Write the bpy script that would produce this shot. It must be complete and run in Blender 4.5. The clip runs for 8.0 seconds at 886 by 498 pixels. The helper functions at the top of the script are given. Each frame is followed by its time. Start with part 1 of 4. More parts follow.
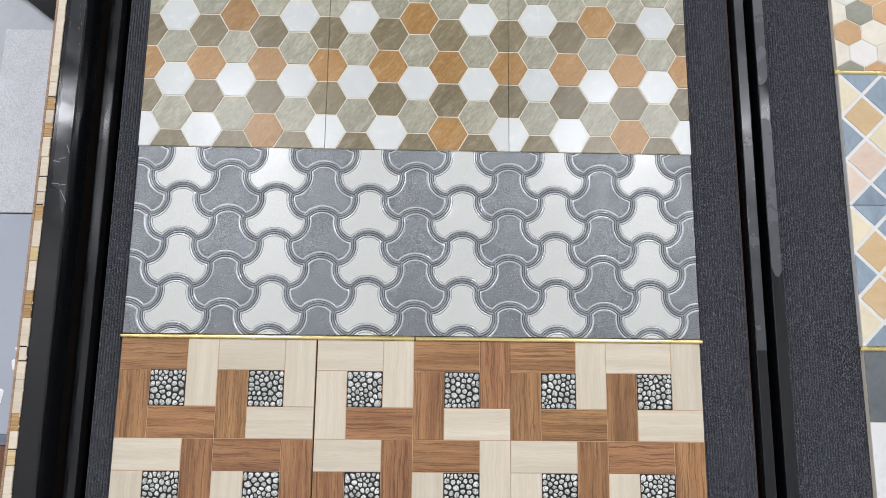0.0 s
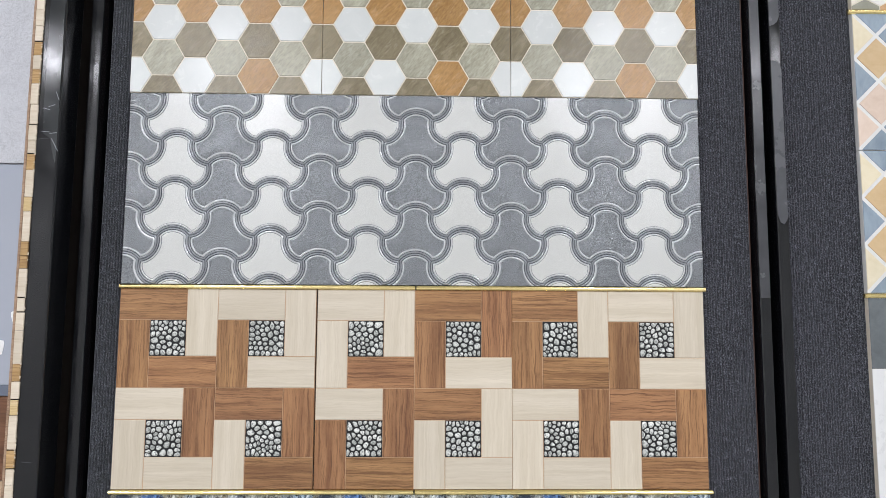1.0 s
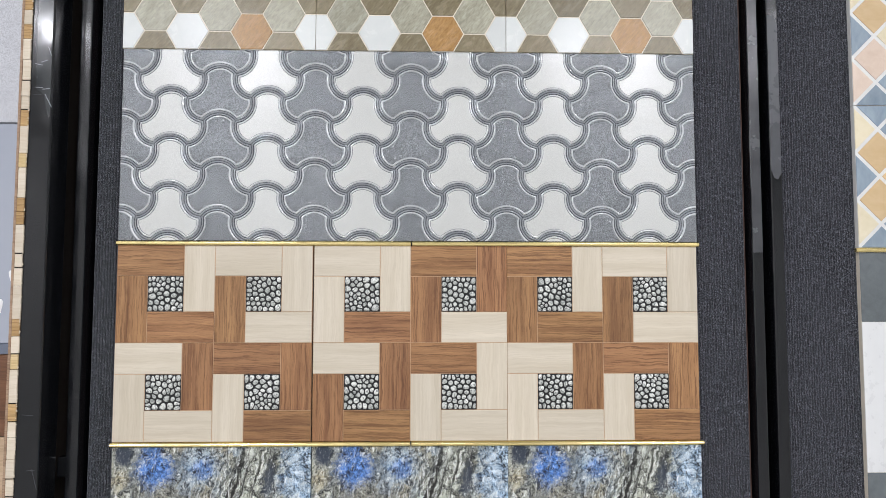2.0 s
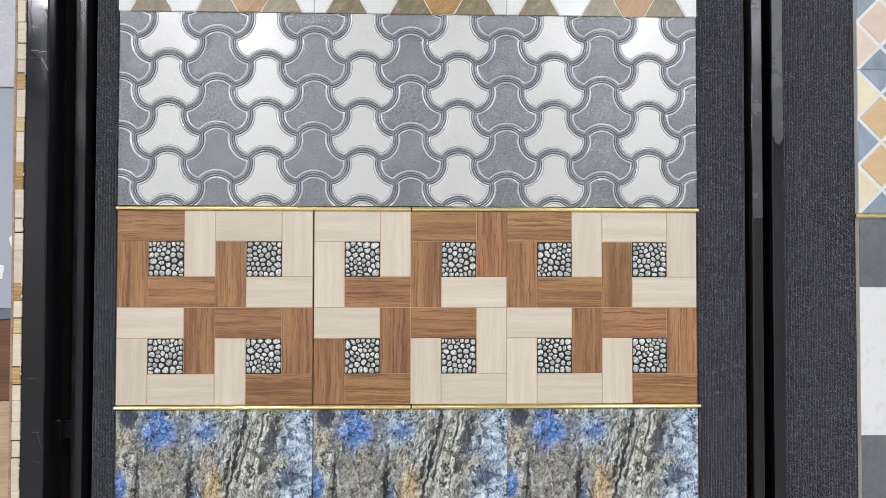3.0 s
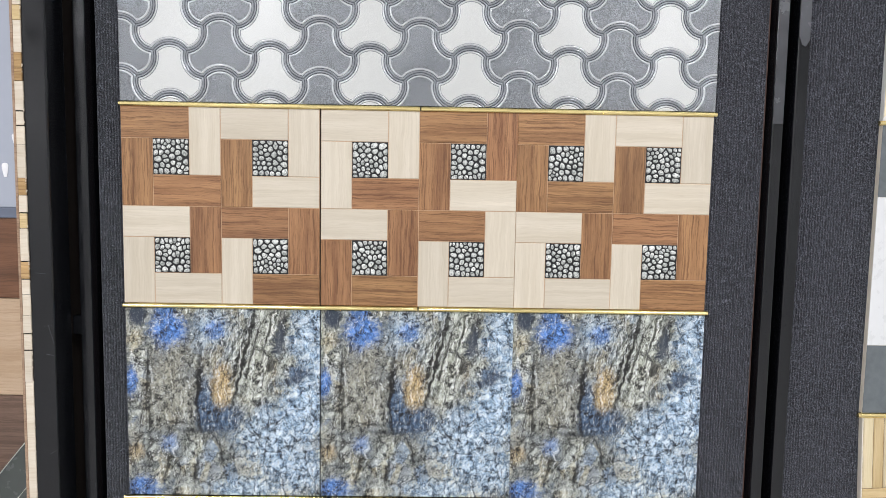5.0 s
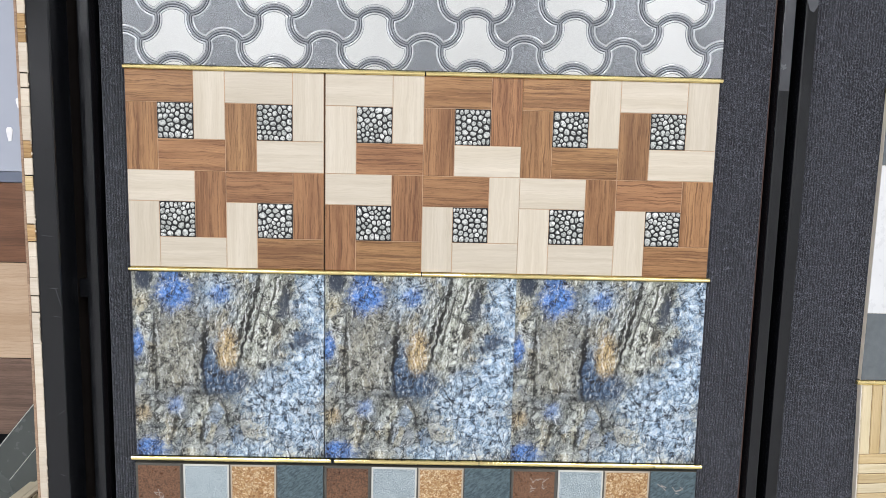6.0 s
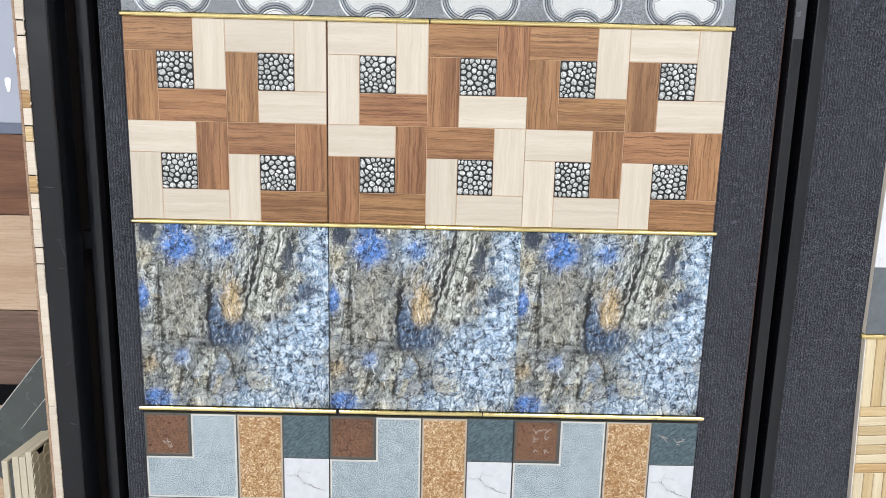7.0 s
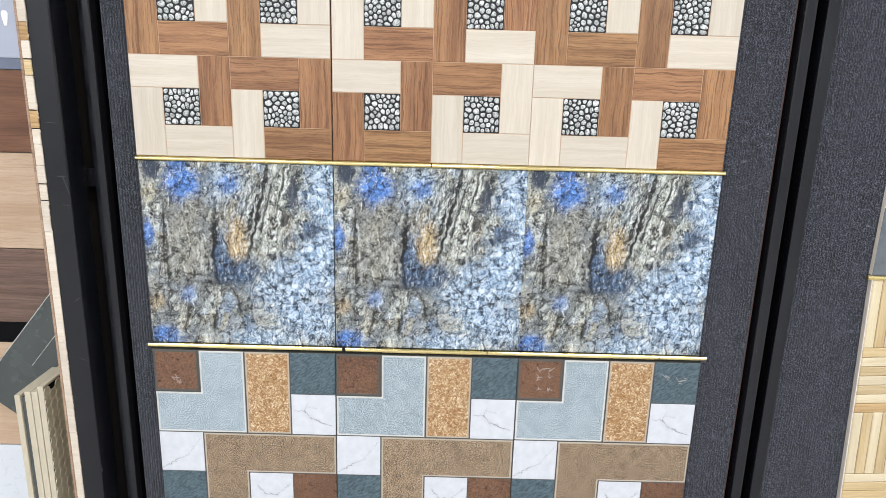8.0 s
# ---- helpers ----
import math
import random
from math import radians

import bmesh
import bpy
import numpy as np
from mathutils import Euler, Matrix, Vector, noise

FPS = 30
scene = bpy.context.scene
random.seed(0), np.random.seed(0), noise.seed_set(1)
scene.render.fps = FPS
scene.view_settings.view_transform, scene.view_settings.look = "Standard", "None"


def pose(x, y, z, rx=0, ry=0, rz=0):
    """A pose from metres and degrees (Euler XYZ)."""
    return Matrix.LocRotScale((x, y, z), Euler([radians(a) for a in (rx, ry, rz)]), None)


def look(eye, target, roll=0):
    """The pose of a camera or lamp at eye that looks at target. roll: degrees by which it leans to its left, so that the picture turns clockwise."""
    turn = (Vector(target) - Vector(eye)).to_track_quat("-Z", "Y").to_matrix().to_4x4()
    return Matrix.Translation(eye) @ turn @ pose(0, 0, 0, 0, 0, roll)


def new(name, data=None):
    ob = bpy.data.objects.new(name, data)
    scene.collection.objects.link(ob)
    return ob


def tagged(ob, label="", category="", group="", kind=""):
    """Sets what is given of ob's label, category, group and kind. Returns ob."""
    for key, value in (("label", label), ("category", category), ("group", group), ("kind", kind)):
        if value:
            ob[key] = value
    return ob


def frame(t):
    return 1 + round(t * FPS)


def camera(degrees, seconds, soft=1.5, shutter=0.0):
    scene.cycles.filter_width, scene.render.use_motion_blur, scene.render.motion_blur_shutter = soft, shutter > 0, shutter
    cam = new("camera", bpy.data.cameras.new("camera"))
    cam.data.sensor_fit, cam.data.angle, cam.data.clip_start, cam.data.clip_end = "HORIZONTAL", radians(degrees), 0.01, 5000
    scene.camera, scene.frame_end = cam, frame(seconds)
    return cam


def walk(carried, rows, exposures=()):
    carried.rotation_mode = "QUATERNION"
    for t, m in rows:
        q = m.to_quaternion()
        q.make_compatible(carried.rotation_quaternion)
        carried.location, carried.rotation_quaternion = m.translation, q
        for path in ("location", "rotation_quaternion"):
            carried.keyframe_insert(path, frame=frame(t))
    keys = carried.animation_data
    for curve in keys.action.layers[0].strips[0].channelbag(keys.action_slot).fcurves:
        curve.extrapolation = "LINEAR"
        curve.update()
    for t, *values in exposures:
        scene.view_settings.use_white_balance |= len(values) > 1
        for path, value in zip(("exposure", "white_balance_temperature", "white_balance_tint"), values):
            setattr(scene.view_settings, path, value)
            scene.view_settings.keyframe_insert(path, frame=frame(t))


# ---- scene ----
cam = camera(66.5, 8.0, soft=0.85)
PATH = [
    (0, (0.471, -1.066, 1.414), (0.513, 0.905, 1.749), 0.6),
    (0.5, (0.47, -1.062, 1.41), (0.509, 0.92, 1.675), 0.6),
    (1, (0.471, -1.049, 1.408), (0.513, 0.941, 1.608), 0.3),
    (1.5, (0.473, -1.051, 1.39), (0.523, 0.942, 1.555), 0.1),
    (3, (0.472, -1.054, 1.367), (0.526, 0.945, 1.411), 0.1),
    (3.5, (0.475, -1.052, 1.357), (0.526, 0.948, 1.36), 0.1),
    (4, (0.474, -1.043, 1.348), (0.52, 0.955, 1.285), 0.2),
    (4.5, (0.474, -1.037, 1.341), (0.516, 0.959, 1.221), 0.5),
    (5, (0.471, -1.04, 1.329), (0.505, 0.953, 1.158), 1.0),
    (6.5, (0.468, -1.047, 1.306), (0.497, 0.933, 1.021), 1.4),
    (7, (0.469, -1.041, 1.301), (0.488, 0.926, 0.943), 1.4),
    (7.5, (0.466, -1.038, 1.291), (0.477, 0.915, 0.862), 1.5),
    (8, (0.468, -1.039, 1.283), (0.477, 0.897, 0.78), 1.6),
]
walk(cam, [(t, look(eye, target, roll)) for t, eye, target, roll in PATH], exposures=[(0, -0.16, 6520, 10), (1.5, -0.18, 6540, 10), (3.5, -0.18, 6600, 10), (5, -0.05, 6580, 10), (6.5, 0.05, 6460, 10), (8, 0.18, 6400, 10)])

# ---- light: ceiling panels of the showroom ----
def ceiling_lamp(x, y, power, sx=0.32, sy=0.32):
    d = bpy.data.lights.new("ceiling_lamp", "AREA")
    d.shape, d.size, d.size_y, d.energy = "RECTANGLE", sx, sy, power
    d.color = (0.958, 0.975, 1.058)
    o = new("ceiling_lamp", d)
    o.matrix_world = pose(x, y, 3.08)
    return o


for lx, lp in ((-2.6, 12), (-0.75, 13.5), (1.65, 13.5), (3.5, 12)):
    ceiling_lamp(lx, -1.1, lp, 1.5, 0.1)
for lx, ly, lp in (
    (-1.95, -3.4, 24), (-0.8, -3.4, 68), (1.75, -3.4, 68), (2.8, -3.4, 30),
    (0.6, -5.2, 24), (-3.1, -7.0, 60), (-1.6, -7.0, 100), (3.2, -7.0, 100),
):
    ceiling_lamp(lx, ly, lp)


# ---- node helpers ----
def shader(name, rough=0.5, metal=0.0, spec=0.5, color=(0.5, 0.5, 0.5)):
    m = bpy.data.materials.new(name)
    m.use_nodes = True
    b = m.node_tree.nodes["Principled BSDF"]
    b.inputs["Roughness"].default_value = rough
    b.inputs["Metallic"].default_value = metal
    b.inputs["Specular IOR Level"].default_value = spec
    b.inputs["Base Color"].default_value = (*color, 1)
    return m, m.node_tree, b


def put(nt, socket, value):
    if isinstance(value, (int, float)):
        socket.default_value = value
    elif isinstance(value, (tuple, list)):
        socket.default_value = (*value, 1) if len(value) == 3 and len(socket.default_value) == 4 else value
    else:
        nt.links.new(value, socket)


def coords(nt, loc=(0, 0, 0), rot=(0, 0, 0), scale=(1, 1, 1), shuffle=0.0):
    tc = nt.nodes.new("ShaderNodeTexCoord")
    v = tc.outputs["Object"]
    if shuffle:
        info = nt.nodes.new("ShaderNodeObjectInfo")
        mul = nt.nodes.new("ShaderNodeVectorMath")
        mul.operation = "SCALE"
        mul.inputs[0].default_value = (1.0, 0.37, 0.61)
        s = calc(nt, "MULTIPLY", info.outputs["Random"], shuffle)
        nt.links.new(s, mul.inputs["Scale"])
        add = nt.nodes.new("ShaderNodeVectorMath")
        add.operation = "ADD"
        nt.links.new(v, add.inputs[0])
        nt.links.new(mul.outputs[0], add.inputs[1])
        v = add.outputs[0]
    if any(rot):
        tilt = nt.nodes.new("ShaderNodeMapping")
        tilt.inputs["Rotation"].default_value = [radians(a) for a in rot]
        nt.links.new(v, tilt.inputs["Vector"])
        v = tilt.outputs[0]
    mp = nt.nodes.new("ShaderNodeMapping")
    mp.inputs["Location"].default_value = loc
    mp.inputs["Scale"].default_value = scale
    nt.links.new(v, mp.inputs["Vector"])
    return mp.outputs[0]


def grain(nt, v, scale, detail=4.0, rough=0.55, bend=0.0, color=False):
    n = nt.nodes.new("ShaderNodeTexNoise")
    n.inputs["Scale"].default_value = scale
    n.inputs["Detail"].default_value = detail
    n.inputs["Roughness"].default_value = rough
    n.inputs["Distortion"].default_value = bend
    nt.links.new(v, n.inputs["Vector"])
    return n.outputs["Color" if color else "Fac"]


def cells(nt, v, scale, feature="F1", out="Distance"):
    n = nt.nodes.new("ShaderNodeTexVoronoi")
    n.feature = feature
    n.inputs["Scale"].default_value = scale
    nt.links.new(v, n.inputs["Vector"])
    return n.outputs[out]


def calc(nt, op, a, b=0.0, clamp=False):
    n = nt.nodes.new("ShaderNodeMath")
    n.operation, n.use_clamp = op, clamp
    put(nt, n.inputs[0], a)
    put(nt, n.inputs[1], b)
    return n.outputs[0]


def span(nt, x, a, b, lo=0.0, hi=1.0):
    n = nt.nodes.new("ShaderNodeMapRange")
    n.inputs["From Min"].default_value, n.inputs["From Max"].default_value = a, b
    n.inputs["To Min"].default_value, n.inputs["To Max"].default_value = lo, hi
    nt.links.new(x, n.inputs["Value"])
    return n.outputs[0]


def blend(nt, f, a, b, mode="MIX"):
    n = nt.nodes.new("ShaderNodeMix")
    n.data_type, n.blend_type = "RGBA", mode
    put(nt, n.inputs[0], f)
    put(nt, n.inputs[6], a)
    put(nt, n.inputs[7], b)
    return n.outputs[2]


def ramp(nt, f, stops):
    n = nt.nodes.new("ShaderNodeValToRGB")
    while len(n.color_ramp.elements) < len(stops):
        n.color_ramp.elements.new(0.5)
    for e, (p, c) in zip(n.color_ramp.elements, stops):
        e.position, e.color = p, (*c, 1)
    nt.links.new(f, n.inputs[0])
    return n.outputs[0]


def relief(nt, b, height, strength=0.3, dist=0.001):
    n = nt.nodes.new("ShaderNodeBump")
    n.inputs["Strength"].default_value, n.inputs["Distance"].default_value = strength, dist
    nt.links.new(height, n.inputs["Height"])
    nt.links.new(n.outputs[0], b.inputs["Normal"])


def lucky(nt, lo=0.0, hi=1.0):
    info = nt.nodes.new("ShaderNodeObjectInfo")
    return span(nt, info.outputs["Random"], 0, 1, lo, hi)


def island(nt, lo=0.0, hi=1.0):
    g = nt.nodes.new("ShaderNodeNewGeometry")
    return span(nt, g.outputs["Random Per Island"], 0, 1, lo, hi)


def lin(r, g, b):
    return tuple(((c / 255 + 0.055) / 1.055) ** 2.4 if c > 10 else c / 3294 for c in (r, g, b))


# ---- materials ----
def stone(name, dark, light, rough=0.4, scale=90, bump=0.25, streak=(1, 1, 1), rot=(0, 0, 0), spots=0.0, shuffle=3.0, spec=0.4, speck=420):
    m, nt, b = shader(name, rough, spec=spec)
    v = coords(nt, shuffle=shuffle, scale=streak, rot=rot)
    n1 = grain(nt, v, scale, 6, 0.65, 0.6)
    n2 = grain(nt, v, scale * 0.15, 3, 0.5)
    n3 = grain(nt, v, speck, 2, 0.6)
    f = calc(nt, "ADD", calc(nt, "MULTIPLY", n1, 0.6), calc(nt, "MULTIPLY", n2, 0.4))
    c = blend(nt, span(nt, f, 0.33, 0.67), dark, light)
    if spots:
        c = blend(nt, span(nt, n3, 0.53, 0.62, 0, spots), c, tuple(x * 0.35 for x in dark))
        c = blend(nt, span(nt, n3, 0.46, 0.36, 0, spots), c, tuple(min(1, x * 1.35) for x in light))
    hsv = nt.nodes.new("ShaderNodeHueSaturation")
    nt.links.new(c, hsv.inputs["Color"])
    nt.links.new(lucky(nt, 0.9, 1.08), hsv.inputs["Value"])
    nt.links.new(hsv.outputs[0], b.inputs["Base Color"])
    nt.links.new(span(nt, n1, 0.3, 0.7, rough - 0.06, rough + 0.1), b.inputs["Roughness"])
    relief(nt, b, grain(nt, coords(nt, shuffle=1.0), 640, 1.0, 0.6), min(1.0, bump * 0.42), 0.001)
    return m


def plain(name, color, rough=0.5, metal=0.0, spec=0.5, vary=0.15, scale=60, bump=0.1):
    m, nt, b = shader(name, rough, metal, spec)
    v = coords(nt)
    n = grain(nt, v, scale, 5, 0.6)
    n2 = grain(nt, v, scale * 9, 2, 0.5)
    c = blend(nt, n, tuple(x * (1 - vary) for x in color), tuple(min(1, x * (1 + vary)) for x in color))
    nt.links.new(c, b.inputs["Base Color"])
    nt.links.new(span(nt, n, 0.25, 0.75, max(0.03, rough - 0.07), rough + 0.07), b.inputs["Roughness"])
    relief(nt, b, n2, bump, 0.0004)
    return m


def wood(name, dark, light, fine, rough=0.42, lines=0.5, low=0.84, tint=0.0):
    """Long wavy fibres, darker pores between them, and broad soft bands."""
    m, nt, b = shader(name, rough, spec=0.4)
    v = coords(nt, shuffle=5.0)
    bend = grain(nt, coords(nt, scale=(26, 30, 30), shuffle=5.0), 1.0, 3, 0.5)
    off = nt.nodes.new("ShaderNodeCombineXYZ")
    nt.links.new(span(nt, bend, 0.0, 1.0, -0.004, 0.004), off.inputs[2])
    add = nt.nodes.new("ShaderNodeVectorMath")
    nt.links.new(v, add.inputs[0])
    nt.links.new(off.outputs[0], add.inputs[1])

    def fibres(scale, detail, rough2):
        mp = nt.nodes.new("ShaderNodeMapping")
        mp.inputs["Scale"].default_value = scale
        nt.links.new(add.outputs[0], mp.inputs["Vector"])
        return grain(nt, mp.outputs[0], 1.0, detail, rough2)

    n1 = fibres((4, 70, 70), 4, 0.55)
    n2 = fibres((8, 400, 400), 5, 0.75)
    n3 = fibres((34, 700, 700), 2, 0.6)
    c = blend(nt, span(nt, n1, 0.34, 0.66), dark, light)
    c = blend(nt, span(nt, n2, 0.52, 0.59, 0, lines), c, fine)
    c = blend(nt, span(nt, n2, 0.45, 0.34, 0, lines * 0.7), c, tuple(min(1, x * 1.25) for x in light))
    c = blend(nt, span(nt, n3, 0.56, 0.66, 0, lines * 0.6), c, tuple(x * 0.8 for x in fine))
    hsv = nt.nodes.new("ShaderNodeHueSaturation")
    nt.links.new(c, hsv.inputs["Color"])
    nt.links.new(lucky(nt, low, 1.05), hsv.inputs["Value"])
    if tint:
        swing = calc(nt, "FRACT", calc(nt, "MULTIPLY", lucky(nt), 7.31))
        nt.links.new(span(nt, swing, 0, 1, 0.5 - tint, 0.5 + tint), hsv.inputs["Hue"])
    nt.links.new(hsv.outputs[0], b.inputs["Base Color"])
    relief(nt, b, n2, 0.3, 0.0006)
    return m


def carpet_material():
    m, nt, b = shader("ribbed_carpet", 0.95, spec=0.15)
    v = coords(nt, scale=(1, 1, 0.6))
    n1 = grain(nt, v, 900, 3, 0.7)
    n2 = grain(nt, v, 190, 4, 0.7)
    n3 = grain(nt, v, 14, 3, 0.5)
    c = ramp(nt, span(nt, n1, 0.3, 0.7), [(0.15, lin(15, 15, 19)), (0.5, lin(50, 52, 58)), (0.85, lin(156, 160, 170))])
    c = blend(nt, span(nt, n2, 0.38, 0.62, 0.0, 0.7), c, lin(32, 33, 37))
    c = blend(nt, span(nt, n3, 0.35, 0.7, 0.0, 0.25), c, lin(80, 82, 88))
    nt.links.new(c, b.inputs["Base Color"])
    b.inputs["Sheen Weight"].default_value = 0.15
    relief(nt, b, calc(nt, "ADD", n1, n2), 0.9, 0.0012)
    return m


def enamel_material(name, color, rough, speck=0.6, bump=0.55, metal=0.0):
    """Glazed relief tile with a fine sparkling grain."""
    m, nt, b = shader(name, rough, metal, spec=0.8)
    v = coords(nt, shuffle=2.0)
    n1 = grain(nt, v, 620, 3, 0.7)
    n2 = grain(nt, v, 25, 4, 0.6)
    lo, hi = tuple(x * (0.94 - 0.42 * speck) for x in color), tuple(min(1, x * (1.02 + 0.55 * speck)) for x in color)
    c = blend(nt, span(nt, n1, 0.38, 0.64), lo, hi)
    c = blend(nt, span(nt, n2, 0.4, 0.75, 0, 0.25), c, tuple(x * 0.9 for x in color))
    nt.links.new(c, b.inputs["Base Color"])
    relief(nt, b, grain(nt, v, 680, 1.0, 0.6), bump, 0.001)
    return m


def blue_stone_material():
    m, nt, b = shader("blue_agate_stone_print", 0.3, spec=0.45)
    flat = coords(nt, scale=(1, 0, 1))
    warp = grain(nt, flat, 38, 6, 0.7, 0.4, True)
    sub = nt.nodes.new("ShaderNodeVectorMath")
    sub.operation = "SUBTRACT"
    nt.links.new(warp, sub.inputs[0])
    sub.inputs[1].default_value = (0.5, 0.5, 0.5)
    scl = nt.nodes.new("ShaderNodeVectorMath")
    scl.operation = "SCALE"
    scl.inputs["Scale"].default_value = 0.022
    nt.links.new(sub.outputs[0], scl.inputs[0])
    add = nt.nodes.new("ShaderNodeVectorMath")
    nt.links.new(flat, add.inputs[0])
    nt.links.new(scl.outputs[0], add.inputs[1])
    p = add.outputs[0]

    def streaks(rot, s):
        tilt = nt.nodes.new("ShaderNodeMapping")
        tilt.inputs["Rotation"].default_value = (0, radians(rot), 0)
        nt.links.new(p, tilt.inputs["Vector"])
        mp = nt.nodes.new("ShaderNodeMapping")
        mp.inputs["Scale"].default_value = s
        nt.links.new(tilt.outputs[0], mp.inputs["Vector"])
        return mp.outputs[0]

    n_big = grain(nt, p, 26, 5, 0.7)
    n_mid = grain(nt, p, 95, 9, 0.8, 0.6)
    n_fin = grain(nt, p, 420, 5, 0.8)
    lean, plumb = streaks(-16, (120, 1, 26)), streaks(3, (95, 1, 30))
    n_str = grain(nt, lean, 1.0, 8, 0.78, 1.0)
    n_ver = grain(nt, plumb, 1.0, 8, 0.78, 1.0)

    def shifted(v, d):
        o = nt.nodes.new("ShaderNodeVectorMath")
        nt.links.new(v, o.inputs[0])
        o.inputs[1].default_value = d
        return o.outputs[0]

    def carved(v, d, scale, detail, rough, bend):
        return calc(nt, "SUBTRACT", grain(nt, v, scale, detail, rough, bend), grain(nt, shifted(v, d), scale, detail, rough, bend))

    flake = carved(p, (0.002, 0, -0.0018), 36, 8, 0.62, 0.7)
    crumb = carved(p, (0.0006, 0, -0.0006), 190, 4, 0.7, 0.3)
    groove = carved(plumb, (0.13, 0, -0.02), 1.0, 6, 0.7, 0.6)
    slant = carved(lean, (0.15, 0, -0.02), 1.0, 6, 0.7, 0.6)
    c = ramp(nt, span(nt, n_mid, 0.32, 0.68), [(0.05, lin(46, 48, 47)), (0.3, lin(104, 107, 100)), (0.6, lin(146, 146, 132)), (0.95, lin(200, 198, 184))])
    patch = nt.nodes.new("ShaderNodeSeparateColor")
    nt.links.new(cells(nt, streaks(-6, (1.5, 1, 0.8)), 44, "F1", "Color"), patch.inputs[0])
    tone = ramp(nt, patch.outputs[1], [(0.05, lin(60, 66, 70)), (0.22, lin(116, 120, 116)), (0.42, lin(184, 178, 158)), (0.6, lin(150, 138, 108)), (0.76, lin(112, 136, 162)), (0.95, lin(196, 198, 192))])
    c = blend(nt, span(nt, calc(nt, "ADD", patch.outputs[0], calc(nt, "MULTIPLY", n_fin, 0.6)), 0.6, 0.9, 0, 0.7), c, tone)
    c = blend(nt, span(nt, n_big, 0.45, 0.62, 0, 0.4), c, lin(112, 122, 136))
    c = blend(nt, span(nt, n_big, 0.46, 0.34, 0, 0.4), c, lin(158, 138, 98))

    def spot(col, cx, cz, rx, rz, strength=1.0, soft=0.6, rag=1.0, lean_by=0.0):
        mp = nt.nodes.new("ShaderNodeMapping")
        mp.vector_type = "TEXTURE"
        mp.inputs["Location"].default_value = (cx, 0, cz)
        mp.inputs["Rotation"].default_value = (0, radians(lean_by), 0)
        mp.inputs["Scale"].default_value = (rx, 1, rz)
        nt.links.new(p, mp.inputs["Vector"])
        ln = nt.nodes.new("ShaderNodeVectorMath")
        ln.operation = "LENGTH"
        nt.links.new(mp.outputs[0], ln.inputs[0])
        d = calc(nt, "ADD", ln.outputs["Value"], calc(nt, "MULTIPLY", calc(nt, "SUBTRACT", n_fin, 0.5), rag * 2.2))
        d = calc(nt, "ADD", d, calc(nt, "MULTIPLY", calc(nt, "SUBTRACT", n_mid, 0.5), rag * 2.4))
        return calc(nt, "MULTIPLY", span(nt, d, 1.0 + soft * 0.5, 1.0 - soft * 0.5, 0, strength), span(nt, n_mid, 0.3, 0.48, 0.65, 1.0)), col

    pale = ramp(nt, span(nt, n_mid, 0.3, 0.7), [(0.06, lin(46, 62, 78)), (0.24, lin(100, 126, 152)), (0.5, lin(156, 178, 196)), (0.85, lin(214, 218, 218))])
    cream = ramp(nt, span(nt, n_str, 0.3, 0.7), [(0.1, lin(36, 38, 34)), (0.26, lin(120, 123, 110)), (0.5, lin(176, 176, 160)), (0.92, lin(214, 214, 204))])
    blue = ramp(nt, span(nt, n_fin, 0.3, 0.7), [(0.1, lin(34, 64, 116)), (0.4, lin(68, 116, 190)), (0.9, lin(130, 170, 214))])
    gold = ramp(nt, span(nt, n_fin, 0.3, 0.7), [(0.05, lin(92, 74, 48)), (0.4, lin(176, 148, 102)), (0.9, lin(216, 194, 152))])
    navy = ramp(nt, span(nt, n_mid, 0.3, 0.7), [(0.1, lin(40, 50, 64)), (0.5, lin(70, 88, 110)), (0.9, lin(108, 128, 148))])
    grey = ramp(nt, span(nt, n_ver, 0.3, 0.7), [(0.05, lin(50, 50, 46)), (0.3, lin(116, 113, 102)), (0.62, lin(152, 147, 130)), (0.95, lin(192, 188, 172))])
    black = lin(30, 28, 28)
